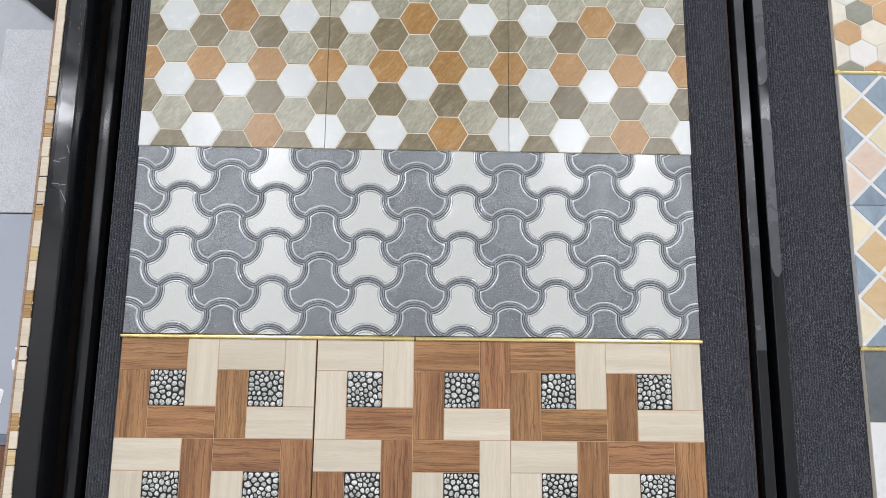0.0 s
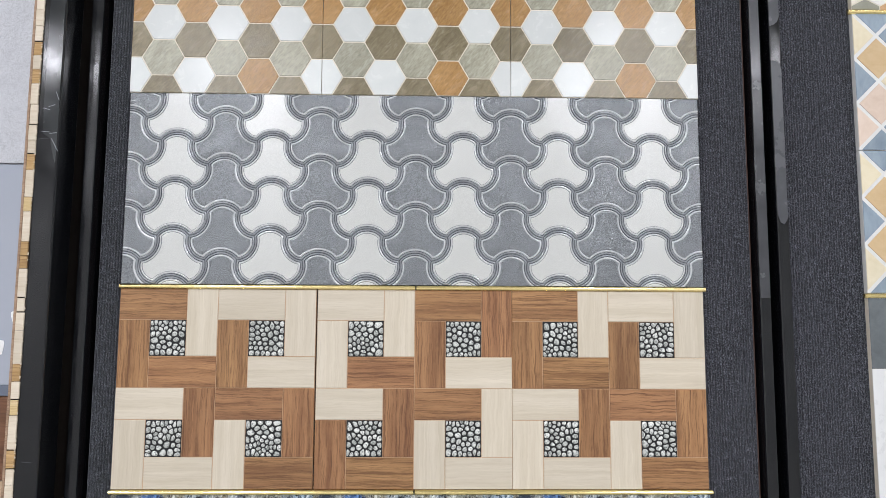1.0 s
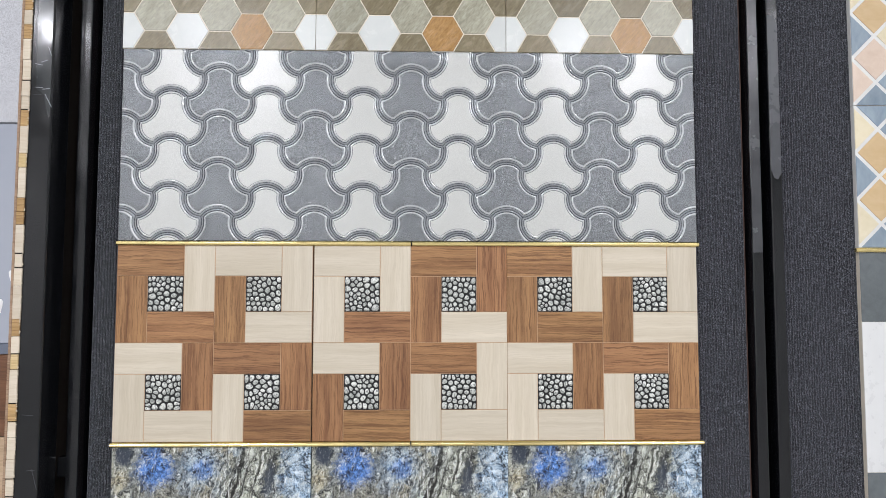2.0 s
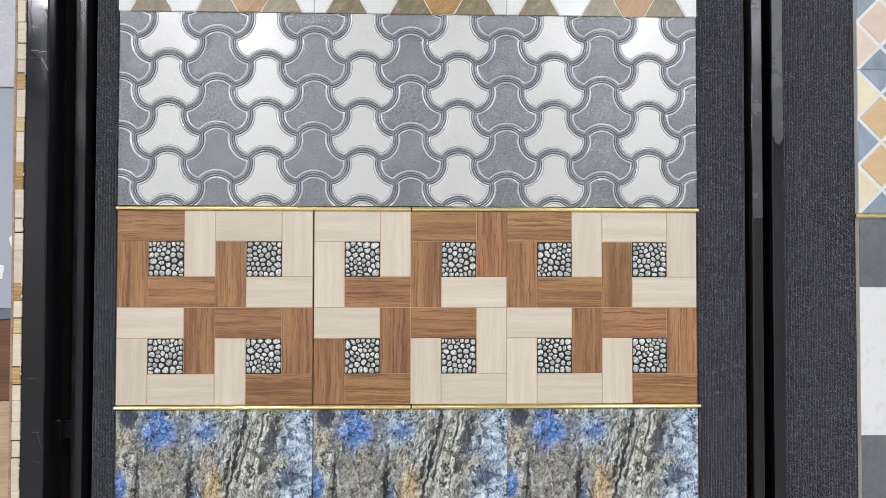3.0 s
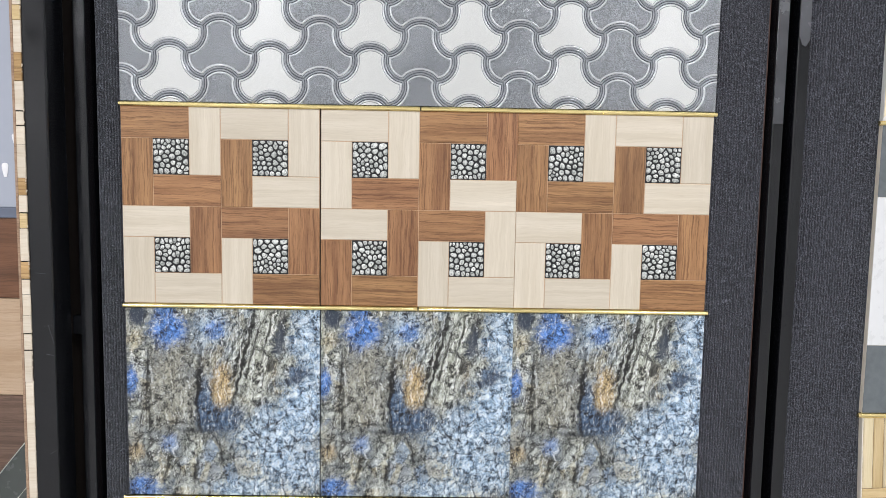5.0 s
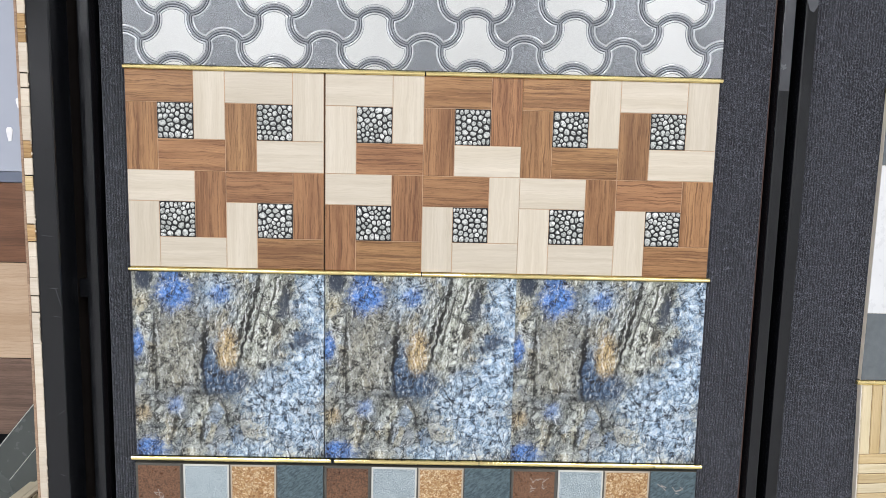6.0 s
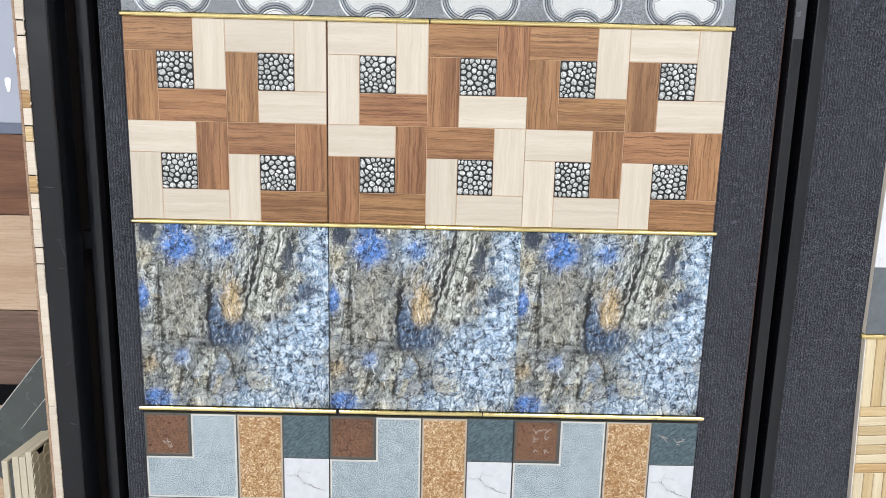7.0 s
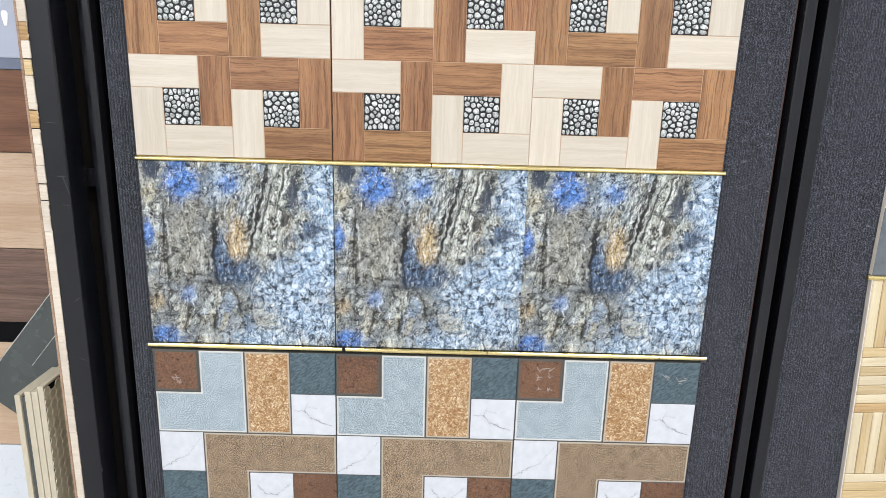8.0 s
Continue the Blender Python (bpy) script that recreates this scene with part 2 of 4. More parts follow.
    for f, col in (
        spot(grey, 0.07, 0.18, 0.045, 0.075, 0.8), spot(cream, 0.198, 0.245, 0.026, 0.1, 1.0, 0.4, 0.5, 24), spot(cream, 0.03, 0.28, 0.03, 0.02, 0.7),
        spot(pale, 0.292, 0.262, 0.034, 0.06), spot(pale, 0.282, 0.15, 0.042, 0.06), spot(pale, 0.225, 0.095, 0.055, 0.045, 0.9),
        spot(pale, 0.262, 0.04, 0.055, 0.035, 0.85), spot(pale, 0.18, 0.012, 0.05, 0.018, 0.8), spot(pale, 0.135, 0.27, 0.03, 0.03, 0.6),
        spot(navy, 0.123, 0.155, 0.013, 0.036, 0.95), spot(navy, 0.148, 0.125, 0.034, 0.024, 0.9), spot(blue, 0.066, 0.085, 0.014, 0.014, 0.55),
        spot(cream, 0.1, 0.085, 0.026, 0.024, 0.7), spot(blue, 0.063, 0.267, 0.026, 0.026), spot(blue, 0.06, 0.297, 0.013, 0.016, 0.9),
        spot(blue, 0.136, 0.265, 0.015, 0.014, 0.8), spot(blue, 0.006, 0.184, 0.01, 0.02, 0.85), spot(blue, 0.024, 0.012, 0.024, 0.018, 0.9),
        spot(gold, 0.148, 0.178, 0.016, 0.034, 0.95), spot(gold, 0.012, 0.07, 0.012, 0.014, 0.6), spot(black, 0.019, 0.289, 0.013, 0.014, 1.0, 0.35, 0.7),
        spot(black, 0.236, 0.262, 0.011, 0.022, 1.0, 0.35, 0.7), spot(gold, 0.215, 0.208, 0.018, 0.02, 0.6), spot(cream, 0.246, 0.214, 0.012, 0.02, 0.8),
        spot(navy, 0.266, 0.2, 0.02, 0.012, 0.9, 0.35, 0.9), spot(black, 0.174, 0.225, 0.003, 0.085, 0.9, 0.8, 0.5, 18), spot(black, 0.113, 0.17, 0.005, 0.06, 1.0, 0.9, 0.4), spot(black, 0.2, 0.25, 0.0025, 0.07, 0.9, 0.9, 0.4, 26), spot(black, 0.232, 0.26, 0.006, 0.045, 1.0, 0.8, 0.5, 20), spot(black, 0.035, 0.12, 0.003, 0.08, 0.7, 1.0, 0.6), spot(black, 0.1, 0.105, 0.03, 0.003, 0.7, 1.0, 0.6),
    ):
        c = blend(nt, f, c, col)
    tide = grain(nt, p, 17, 4, 0.6, 0.5)
    c = blend(nt, span(nt, tide, 0.5, 0.38, 0, 0.45), c, lin(66, 72, 78))
    c = blend(nt, span(nt, tide, 0.58, 0.7, 0, 0.25), c, lin(196, 196, 184))
    for f, col in (
        spot(cream, 0.212, 0.225, 0.02, 0.085, 0.9, 0.5, 0.4, 14), spot(navy, 0.138, 0.128, 0.03, 0.022, 0.85, 0.6, 0.7),
        spot(navy, 0.118, 0.15, 0.01, 0.03, 0.85, 0.6, 0.7), spot(gold, 0.146, 0.168, 0.014, 0.028, 0.7, 0.5, 0.8),
        spot(black, 0.236, 0.256, 0.009, 0.028, 0.7, 0.6, 0.7, 10),
    ):
        c = blend(nt, f, c, col)
    west = calc(nt, "MULTIPLY", span(nt, n_big, 0.62, 0.45), groove)
    rib = calc(nt, "MULTIPLY", spot(black, 0.19, 0.23, 0.05, 0.1, 1.0, 1.2)[0], slant)
    total = calc(nt, "ADD", calc(nt, "ADD", calc(nt, "MULTIPLY", flake, 0.55), calc(nt, "MULTIPLY", crumb, 0.8)), calc(nt, "ADD", calc(nt, "MULTIPLY", west, 1.1), calc(nt, "MULTIPLY", rib, 1.8)))
    c = blend(nt, span(nt, total, 0.06, 0.12, 0, 0.75), c, lin(216, 217, 212))
    c = blend(nt, span(nt, total, -0.06, -0.12, 0, 0.75), c, lin(22, 23, 26))
    pit = calc(nt, "MULTIPLY", span(nt, n_ver, 0.4, 0.33, 0, 0.9), span(nt, n_big, 0.6, 0.45))
    c = blend(nt, pit, c, lin(26, 27, 28))
    c = blend(nt, span(nt, n_mid, 0.35, 0.3, 0, 0.85), c, lin(30, 31, 33))
    for src, wide, deep in ((grain(nt, streaks(-5, (1.5, 1, 0.6)), 22, 6, 0.6, 0.8), 0.02, 1.0), (grain(nt, p, 34, 5, 0.6, 1.0), 0.018, 0.95), (grain(nt, p, 70, 5, 0.6, 0.8), 0.024, 0.8), (grain(nt, streaks(-6, (1.4, 1, 0.7)), 130, 4, 0.65, 1.0), 0.03, 0.75)):
        vein = span(nt, calc(nt, "ABSOLUTE", calc(nt, "SUBTRACT", src, 0.5)), wide, wide * 0.3, 0, deep)
        c = blend(nt, calc(nt, "MULTIPLY", vein, span(nt, n_mid, 0.56, 0.46)), c, lin(30, 30, 33))
    low = nt.nodes.new("ShaderNodeSeparateXYZ")
    nt.links.new(p, low.inputs[0])
    plate = cells(nt, streaks(-10, (1.2, 1, 0.9)), 21, "DISTANCE_TO_EDGE")
    rim = calc(nt, "MULTIPLY", span(nt, plate, 0.03, 0.008, 0, 0.95), span(nt, low.outputs[2], 0.17, 0.11))
    c = blend(nt, calc(nt, "MULTIPLY", rim, span(nt, n_fin, 0.42, 0.54)), c, lin(30, 30, 34))
    slate = lin(62, 68, 78)
    # the print's own large cracks, hollows and slanting cream seam
    for f, col in (
        spot(black, 0.179, 0.212, 0.0026, 0.078, 0.95, 0.7, 0.6, 14), spot(black, 0.11, 0.162, 0.0035, 0.042, 0.9, 0.8, 0.35),
        spot(black, 0.198, 0.24, 0.0016, 0.05, 0.8, 0.8, 0.25, 16), spot(black, 0.216, 0.25, 0.0016, 0.045, 0.8, 0.8, 0.25, 14),
        spot(slate, 0.266, 0.192, 0.018, 0.01, 0.65, 0.4, 1.3, -20), spot(slate, 0.236, 0.25, 0.009, 0.024, 0.7, 0.5, 1.0, 10), spot(black, 0.222, 0.212, 0.006, 0.012, 0.85, 0.4, 1.0),
        spot(slate, 0.018, 0.287, 0.012, 0.016, 0.7, 0.4, 0.6),
        spot(black, 0.031, 0.175, 0.0018, 0.05, 0.8, 0.8, 0.3, 2), spot(black, 0.106, 0.04, 0.003, 0.024, 0.8, 0.8, 0.4, 8),
        spot(black, 0.146, 0.06, 0.0022, 0.026, 0.75, 0.8, 0.4, -8), spot(black, 0.074, 0.118, 0.018, 0.002, 0.75, 0.8, 0.4, 10),
        spot(black, 0.226, 0.118, 0.018, 0.0022, 0.7, 0.8, 0.4, -25), spot(black, 0.06, 0.045, 0.0022, 0.028, 0.7, 0.8, 0.4, 15),
    ):
        c = blend(nt, f, c, col)
    cool = nt.nodes.new("ShaderNodeHueSaturation")
    cool.inputs["Saturation"].default_value, cool.inputs["Value"].default_value = 0.98, 1.2
    nt.links.new(blend(nt, 1.0, c, (0.97, 1.0, 1.03), "MULTIPLY"), cool.inputs["Color"])
    crisp = nt.nodes.new("ShaderNodeBrightContrast")
    crisp.inputs["Bright"].default_value, crisp.inputs["Contrast"].default_value = 0.02, 0.1
    nt.links.new(cool.outputs[0], crisp.inputs[0])
    nt.links.new(crisp.outputs[0], b.inputs["Base Color"])
    relief(nt, b, n_mid, 0.12, 0.0006)
    return m


def marble_material(name, veins):
    """White print with its own grey veins, given as strokes across the cell."""
    m, nt, b = shader(name, 0.22, spec=0.5)
    v = coords(nt, scale=(1, 0, 1))
    wob = grain(nt, v, 150, 5, 0.7, 0.4, True)
    sub = nt.nodes.new("ShaderNodeVectorMath")
    sub.operation = "MULTIPLY_ADD"
    nt.links.new(wob, sub.inputs[0])
    sub.inputs[1].default_value, sub.inputs[2].default_value = (0.014, 0.0, 0.014), (-0.007, 0.0, -0.007)
    add = nt.nodes.new("ShaderNodeVectorMath")
    nt.links.new(v, add.inputs[0])
    nt.links.new(sub.outputs[0], add.inputs[1])
    flow = grain(nt, v, 60, 4, 0.6)
    c = blend(nt, span(nt, flow, 0.3, 0.7), lin(196, 198, 200), lin(207, 209, 210))

    def vec(op, a, k):
        n = nt.nodes.new("ShaderNodeVectorMath")
        n.operation = op
        nt.links.new(a, n.inputs[0])
        if isinstance(k, tuple):
            n.inputs[1].default_value = k
        else:
            nt.links.new(k, n.inputs[1])
        return n

    for x0, z0, x1, z1, wide, deep in veins:
        rel = vec("SUBTRACT", add.outputs[0], (x0, 0, z0)).outputs[0]
        dx, dz = x1 - x0, z1 - z0
        t = calc(nt, "DIVIDE", vec("DOT_PRODUCT", rel, (dx, 0, dz)).outputs["Value"], dx * dx + dz * dz, True)
        along = nt.nodes.new("ShaderNodeVectorMath")
        along.operation = "SCALE"
        along.inputs[0].default_value = (dx, 0, dz)
        nt.links.new(t, along.inputs["Scale"])
        d = vec("LENGTH", vec("SUBTRACT", rel, along.outputs[0]).outputs[0], (0, 0, 0)).outputs["Value"]
        c = blend(nt, span(nt, d, wide * 5, 0.0, 0, deep * 0.25), c, lin(168, 166, 166))
        c = blend(nt, calc(nt, "MULTIPLY", span(nt, d, wide, wide * 0.2, 0, deep), span(nt, flow, 0.36, 0.56, 0.3, 1.0)), c, lin(110, 110, 112))
    nt.links.new(c, b.inputs["Base Color"])
    return m


def teal_material():
    m, nt, b = shader("dark_teal_slate_print", 0.32, spec=0.5)
    v = coords(nt, scale=(1, 0.1, 0.34), rot=(0, -55, 0), shuffle=0.6)
    ridge = grain(nt, v, 400, 3, 0.6, 0.4)
    wide = grain(nt, coords(nt, shuffle=2.0), 34, 4, 0.6)
    fine = grain(nt, coords(nt), 700, 2, 0.6)
    c = blend(nt, span(nt, ridge, 0.35, 0.65), lin(46, 62, 68), lin(92, 110, 116))
    c = blend(nt, span(nt, wide, 0.4, 0.7, 0, 0.4), c, lin(66, 84, 88))
    c = blend(nt, span(nt, fine, 0.6, 0.7, 0, 0.35), c, lin(120, 134, 138))
    nt.links.new(c, b.inputs["Base Color"])
    relief(nt, b, ridge, 0.8, 0.0012)
    return m


def travertine_material():
    m, nt, b = shader("golden_travertine_print", 0.36, spec=0.45)
    v = coords(nt, scale=(1, 0, 1), shuffle=1.0)
    n = grain(nt, v, 170, 8, 0.72, 1.6)
    n2 = grain(nt, v, 30, 4, 0.6, 0.6)
    curl = calc(nt, "ABSOLUTE", calc(nt, "SUBTRACT", grain(nt, v, 75, 4, 0.6, 1.5), 0.5))
    c = ramp(nt, n, [(0.3, lin(92, 66, 38)), (0.43, lin(140, 102, 62)), (0.53, lin(172, 136, 92)), (0.62, lin(204, 178, 138)), (0.8, lin(224, 208, 178))])
    c = blend(nt, span(nt, n2, 0.45, 0.65, 0, 0.5), c, lin(150, 104, 58))
    c = blend(nt, calc(nt, "MULTIPLY", span(nt, curl, 0.035, 0.01, 0, 0.85), span(nt, n, 0.42, 0.56)), c, lin(230, 214, 180))
    nt.links.new(c, b.inputs["Base Color"])
    relief(nt, b, n, 0.4, 0.0008)
    return m


def pebble_material():
    m, nt, b = shader("pebble_glaze", 0.2, spec=0.6)
    v = coords(nt)
    n = grain(nt, v, 300, 4, 0.7, 0.8)
    c = ramp(nt, n, [(0.3, lin(78, 84, 84)), (0.44, lin(168, 172, 168)), (0.52, lin(228, 229, 224)), (0.7, lin(240, 240, 234))])
    c = blend(nt, island(nt, 0.0, 0.55), c, lin(112, 118, 112))
    nt.links.new(c, b.inputs["Base Color"])
    return m


def black_metal(name, base, rough, scratch=0.5, spec=0.32):
    m, nt, b = shader(name, rough, spec=spec)
    v = coords(nt)
    n = grain(nt, v, 20, 6, 0.6)
    n2 = grain(nt, coords(nt, scale=(1, 1, 0.25)), 160, 5, 0.7)
    c = blend(nt, n, tuple(x * 0.7 for x in base), tuple(x * 1.4 for x in base))
    c = blend(nt, span(nt, n2, 0.68, 0.76, 0, scratch), c, lin(110, 112, 116))
    nt.links.new(c, b.inputs["Base Color"])
    nt.links.new(span(nt, n, 0.3, 0.7, rough - 0.08, rough + 0.12), b.inputs["Roughness"])
    relief(nt, b, n, 0.15, 0.001)
    return m


CARPET = carpet_material()
TUBE = black_metal("black_powder_coat", (0.006, 0.0066, 0.008), 0.13, 0.5, 0.42)
CLEARFILM = black_metal("smoky_film", (0.02, 0.023, 0.025), 0.12, 0.7, 0.5)
# lighter specked grey: the upright's reflection of the ceiling as colour
CLEARGREY = black_metal("speckled_grey_reflection", (0.045, 0.047, 0.052), 0.2, 0.9, 0.5)
CREASE = plain("whitish_film_fold", lin(120, 126, 130), 0.3)
FILM = black_metal("grey_protective_film", (0.075, 0.078, 0.085), 0.25, 0.8)
# near-black, also stands in for the shade inside the frame gaps
VOID = plain("black_strip_and_gap_shade", (0.004, 0.004, 0.0045), 0.8, spec=0.1)
GOLD = plain("polished_brass", (0.9, 0.74, 0.34), 0.16, 1.0, vary=0.06, bump=0.05)
BOARD = plain("red_brown_hardboard", lin(90, 64, 54), 0.7)
CERAMIC = plain("cream_ceramic_body", lin(214, 206, 190), 0.6)
JOINT = plain("cream_joint", lin(220, 212, 196), 0.35)
HEX = {
    "w": stone("white_stone_glaze", lin(202, 206, 204), lin(213, 215, 212), 0.22, 40, 0.2, shuffle=4),
    "g": stone("grey_green_slate_glaze", lin(138, 136, 118), lin(178, 175, 156), 0.22, 90, 0.5, (1, 1, 0.3), (0, -40, 0), 0.25),
    "o": stone("olive_slate_glaze", lin(104, 94, 70), lin(142, 131, 104), 0.22, 90, 0.5, (1, 1, 0.3), (0, -40, 0), 0.2),
    "r": stone("rust_orange_slate_glaze", lin(146, 108, 60), lin(176, 138, 88), 0.22, 90, 0.5, (1, 1, 0.3), (0, -40, 0), 0.25),
}
WAVE_W = enamel_material("white_relief_glaze", lin(195, 196, 192), 0.22, 0.1, 0.13)
WAVE_G = enamel_material("grey_relief_glaze", lin(108, 112, 115), 0.2, 1.0, 0.5, 0.3)
WAVE_LIGHT = plain("silver_grey_ridge", lin(194, 197, 199), 0.17, 0.35)
WAVE_PALE = plain("white_ridge", lin(196, 197, 194), 0.16, 0.2)
WAVE_MID = plain("steel_grey_ridge", lin(146, 150, 154), 0.17, 0.4)
WAVE_DARK = plain("dark_grey_groove", lin(58, 61, 66), 0.25)
OAK = wood("brown_oak_print", lin(130, 91, 60), lin(172, 129, 88), lin(96, 62, 38), 0.34, 0.7, 0.84, 0.005)
ASH = wood("cream_ash_print", lin(198, 187, 167), lin(210, 200, 182), lin(189, 175, 152), 0.33, 0.3, 0.93)
WOODJOINT = plain("tan_joint", lin(190, 156, 124), 0.5)
BLACKBED = plain("black_pebble_bed", lin(5, 6, 7), 0.5)
PEBBLE = pebble_material()
BLUE = blue_stone_material()
RUST = stone("rust_brown_print", lin(88, 62, 46), lin(124, 90, 66), 0.3, 110, 0.7, spots=0.5)
GRANITE = stone("pale_blue_granite_print", lin(126, 140, 144), lin(176, 187, 190), 0.35, 420, 0.4, spots=0.75, speck=520)
TRAV = travertine_material()
TEAL = teal_material()
CELL = 0.0755


def veined(name, col, row, strokes):
    """Strokes run in the cell's own 0 to 1 square, z up."""
    return marble_material(name, [((col + a) * CELL, (row + b) * CELL, (col + c) * CELL, (row + d) * CELL, w, k) for a, b, c, d, w, k in strokes])


MARBLE_FORK = veined("white_marble_forked_vein", 3, 2, ((0.06, 0.58, 0.28, 0.6, 0.0008, 0.5), (0.28, 0.6, 0.44, 0.42, 0.0012, 0.9), (0.44, 0.42, 0.88, 0.24, 0.0011, 0.8), (0.3, 0.6, 0.36, 0.78, 0.0007, 0.6), (0.36, 0.7, 0.58, 0.66, 0.0006, 0.4)))
MARBLE_SLANT = veined("white_marble_slanting_vein", 0, 1, ((0.05, 0.08, 0.38, 0.3, 0.0012, 0.7), (0.38, 0.3, 0.6, 0.4, 0.001, 0.5), (0.6, 0.4, 0.95, 0.86, 0.0006, 0.3)))
MARBLE_BOW = veined("white_marble_bowed_vein", 2, 0, ((0.18, 0.66, 0.34, 0.46, 0.001, 0.8), (0.34, 0.46, 0.62, 0.44, 0.0012, 0.8), (0.62, 0.44, 0.92, 0.72, 0.0007, 0.5)))
BROWNGR = stone("brown_granite_print", lin(98, 80, 60), lin(170, 148, 120), 0.38, 420, 0.5, spots=0.85, speck=520)
DARKLINE = plain("dark_grey_joint", lin(78, 76, 70), 0.4)
RIM = plain("pale_rim", lin(196, 196, 188), 0.35)
TANRIM = plain("tan_rim", lin(172, 160, 142), 0.4)
CHALKMARK = plain("white_chalk", lin(158, 150, 142), 0.9, vary=0.4, scale=300)


# ---- mesh helpers: u to the right, v up, h out of the wall towards the room ----
def finish(name, bm, mats, smooth=False):
    me = bpy.data.meshes.new(name)
    bm.normal_update()
    bm.to_mesh(me)
    bm.free()
    for m in mats if isinstance(mats, (list, tuple)) else [mats]:
        me.materials.append(m)
    if smooth:
        me.shade_smooth()
    return me


def part(name, shape, mats, parent, label="", at=(0, 0, 0), turn=(0, 0, 0), smooth=False):
    """Links a bmesh, or a finished mesh, as one object under a thing or a part."""
    me = shape if isinstance(shape, bpy.types.Mesh) else finish(name, shape, mats, smooth)
    ob = new(name, me)
    ob.parent = parent
    ob.matrix_basis = pose(*at, *turn)
    if label:
        ob["label"] = label
    return ob


def thing(name, at, label, category, group="", kind=""):
    ob = new(name)
    ob.empty_display_size = 0.05
    ob.matrix_basis = pose(*at)
    return tagged(ob, label, category, group, kind)


def inset(poly, d):
    """The polygon (counter-clockwise) drawn in by d, with mitred corners."""
    n, out = len(poly), []
    for i in range(n):
        p0, p1, p2 = Vector(poly[i - 1]), Vector(poly[i]), Vector(poly[(i + 1) % n])
        a, b = (p1 - p0).normalized(), (p2 - p1).normalized()
        na, nb = Vector((-a.y, a.x)), Vector((-b.y, b.x))
        k = 1 + na.dot(nb)
        out.append(tuple(p1 + (na + nb) * (d / k if k > 0.15 else d)))
    return out


def slab(poly, h0, h1, bevel=0.0008, gap=0.0, rim=0.0):
    """A plate with a chamfered front edge. Faces of the optional rim take material 1."""
    bm = bmesh.new()
    if gap:
        poly = inset(poly, gap)
    rings = [(poly, h0), (poly, h1 - bevel), (inset(poly, bevel), h1)]
    if rim:
        rings += [(inset(poly, bevel + rim), h1), (inset(poly, bevel * 2 + rim), h1 - bevel * 0.7)]
    loops = [[bm.verts.new((u, -h, v)) for u, v in pts] for pts, h in rings]
    n = len(poly)
    for k in range(len(loops) - 1):
        for i in range(n):
            f = bm.faces.new((loops[k][i], loops[k][(i + 1) % n], loops[k + 1][(i + 1) % n], loops[k + 1][i]))
            f.material_index = 1 if rim and k < 4 else 0
    bm.faces.new(loops[-1])
    bm.faces.new(loops[0][::-1])
    return bm


def rect(u0, v0, u1, v1):
    return [(u0, v0), (u1, v0), (u1, v1), (u0, v1)]


def clip(poly, u0, v0, u1, v1):
    for axis, lim, sign in ((0, u0, 1), (0, u1, -1), (1, v0, 1), (1, v1, -1)):
        out = []
        for i, q in enumerate(poly):
            p = poly[i - 1]
            a, b = sign * (p[axis] - lim), sign * (q[axis] - lim)
            if (a > 0) != (b > 0):
                t = a / (a - b)
                out.append((p[0] + t * (q[0] - p[0]), p[1] + t * (q[1] - p[1])))
            if b > 0:
                out.append(q)
        poly = out
        if len(poly) < 3:
            return []
    clean = [q for i, q in enumerate(poly) if math.dist(q, poly[i - 1]) > 2e-4]
    area = sum(clean[i - 1][0] * q[1] - q[0] * clean[i - 1][1] for i, q in enumerate(clean)) / 2
    return clean if len(clean) > 2 and area > 2e-5 else []


def bar(x0, x1, y0, y1, z0, z1, bevel=0.002, seg=2):
    bm = bmesh.new()
    bmesh.ops.create_cube(bm, size=1)
    for v in bm.verts:
        v.co = Vector(((x0 + x1) / 2 + v.co.x * (x1 - x0), (y0 + y1) / 2 + v.co.y * (y1 - y0), (z0 + z1) / 2 + v.co.z * (z1 - z0)))
    if bevel:
        bmesh.ops.bevel(bm, geom=bm.edges[:], offset=bevel, segments=seg, affect="EDGES", profile=0.5)
    return bm


def ribbed_sheet(x0, x1, z0, z1, pitch=0.0042, depth=0.0032, thick=0.006):
    """Carpet with fine upright ribs; the front lies at y = 0."""
    bm = bmesh.new()
    n = max(2, round((x1 - x0) / pitch))
    prof = []
    for i in range(n):
        for f, d in ((0.0, 1.0), (0.22, 0.25), (0.5, 0.0), (0.78, 0.25)):
            prof.append((x0 + (x1 - x0) * (i + f) / n, d * depth))
    prof.append((x1, depth))
    prof = [(x0, thick)] + prof + [(x1, thick)]
    rows = [[bm.verts.new((x, y, z)) for x, y in prof] for z in (z0, z1)]
    for i in range(len(prof) - 1):
        bm.faces.new((rows[0][i], rows[0][i + 1], rows[1][i + 1], rows[1][i]))
    bm.faces.new((rows[0][0], rows[1][0], rows[1][-1], rows[0][-1]))
    return bm


def rod(x0, x1, half=0.0035, out=0.006):
    """Half-round trim strip along x, its back on y = 0."""
    bm = bmesh.new()
    prof = [(0, -half), (-out * 0.45, -half)] + [(-out * 0.45 - out * 0.55 * math.sin(a), -half * math.cos(a)) for a in [math.pi * k / 6 for k in range(1, 6)]] + [(-out * 0.45, half), (0, half)]
    ends = [[bm.verts.new((x, y, z)) for y, z in prof] for x in (x0, x1)]
    n = len(prof)
    for i in range(n):
        bm.faces.new((ends[0][i], ends[1][i], ends[1][(i + 1) % n], ends[0][(i + 1) % n]))
    bm.faces.new(ends[0])
    bm.faces.new(ends[1][::-1])
    bmesh.ops.recalc_face_normals(bm, faces=bm.faces[:])
    return bm


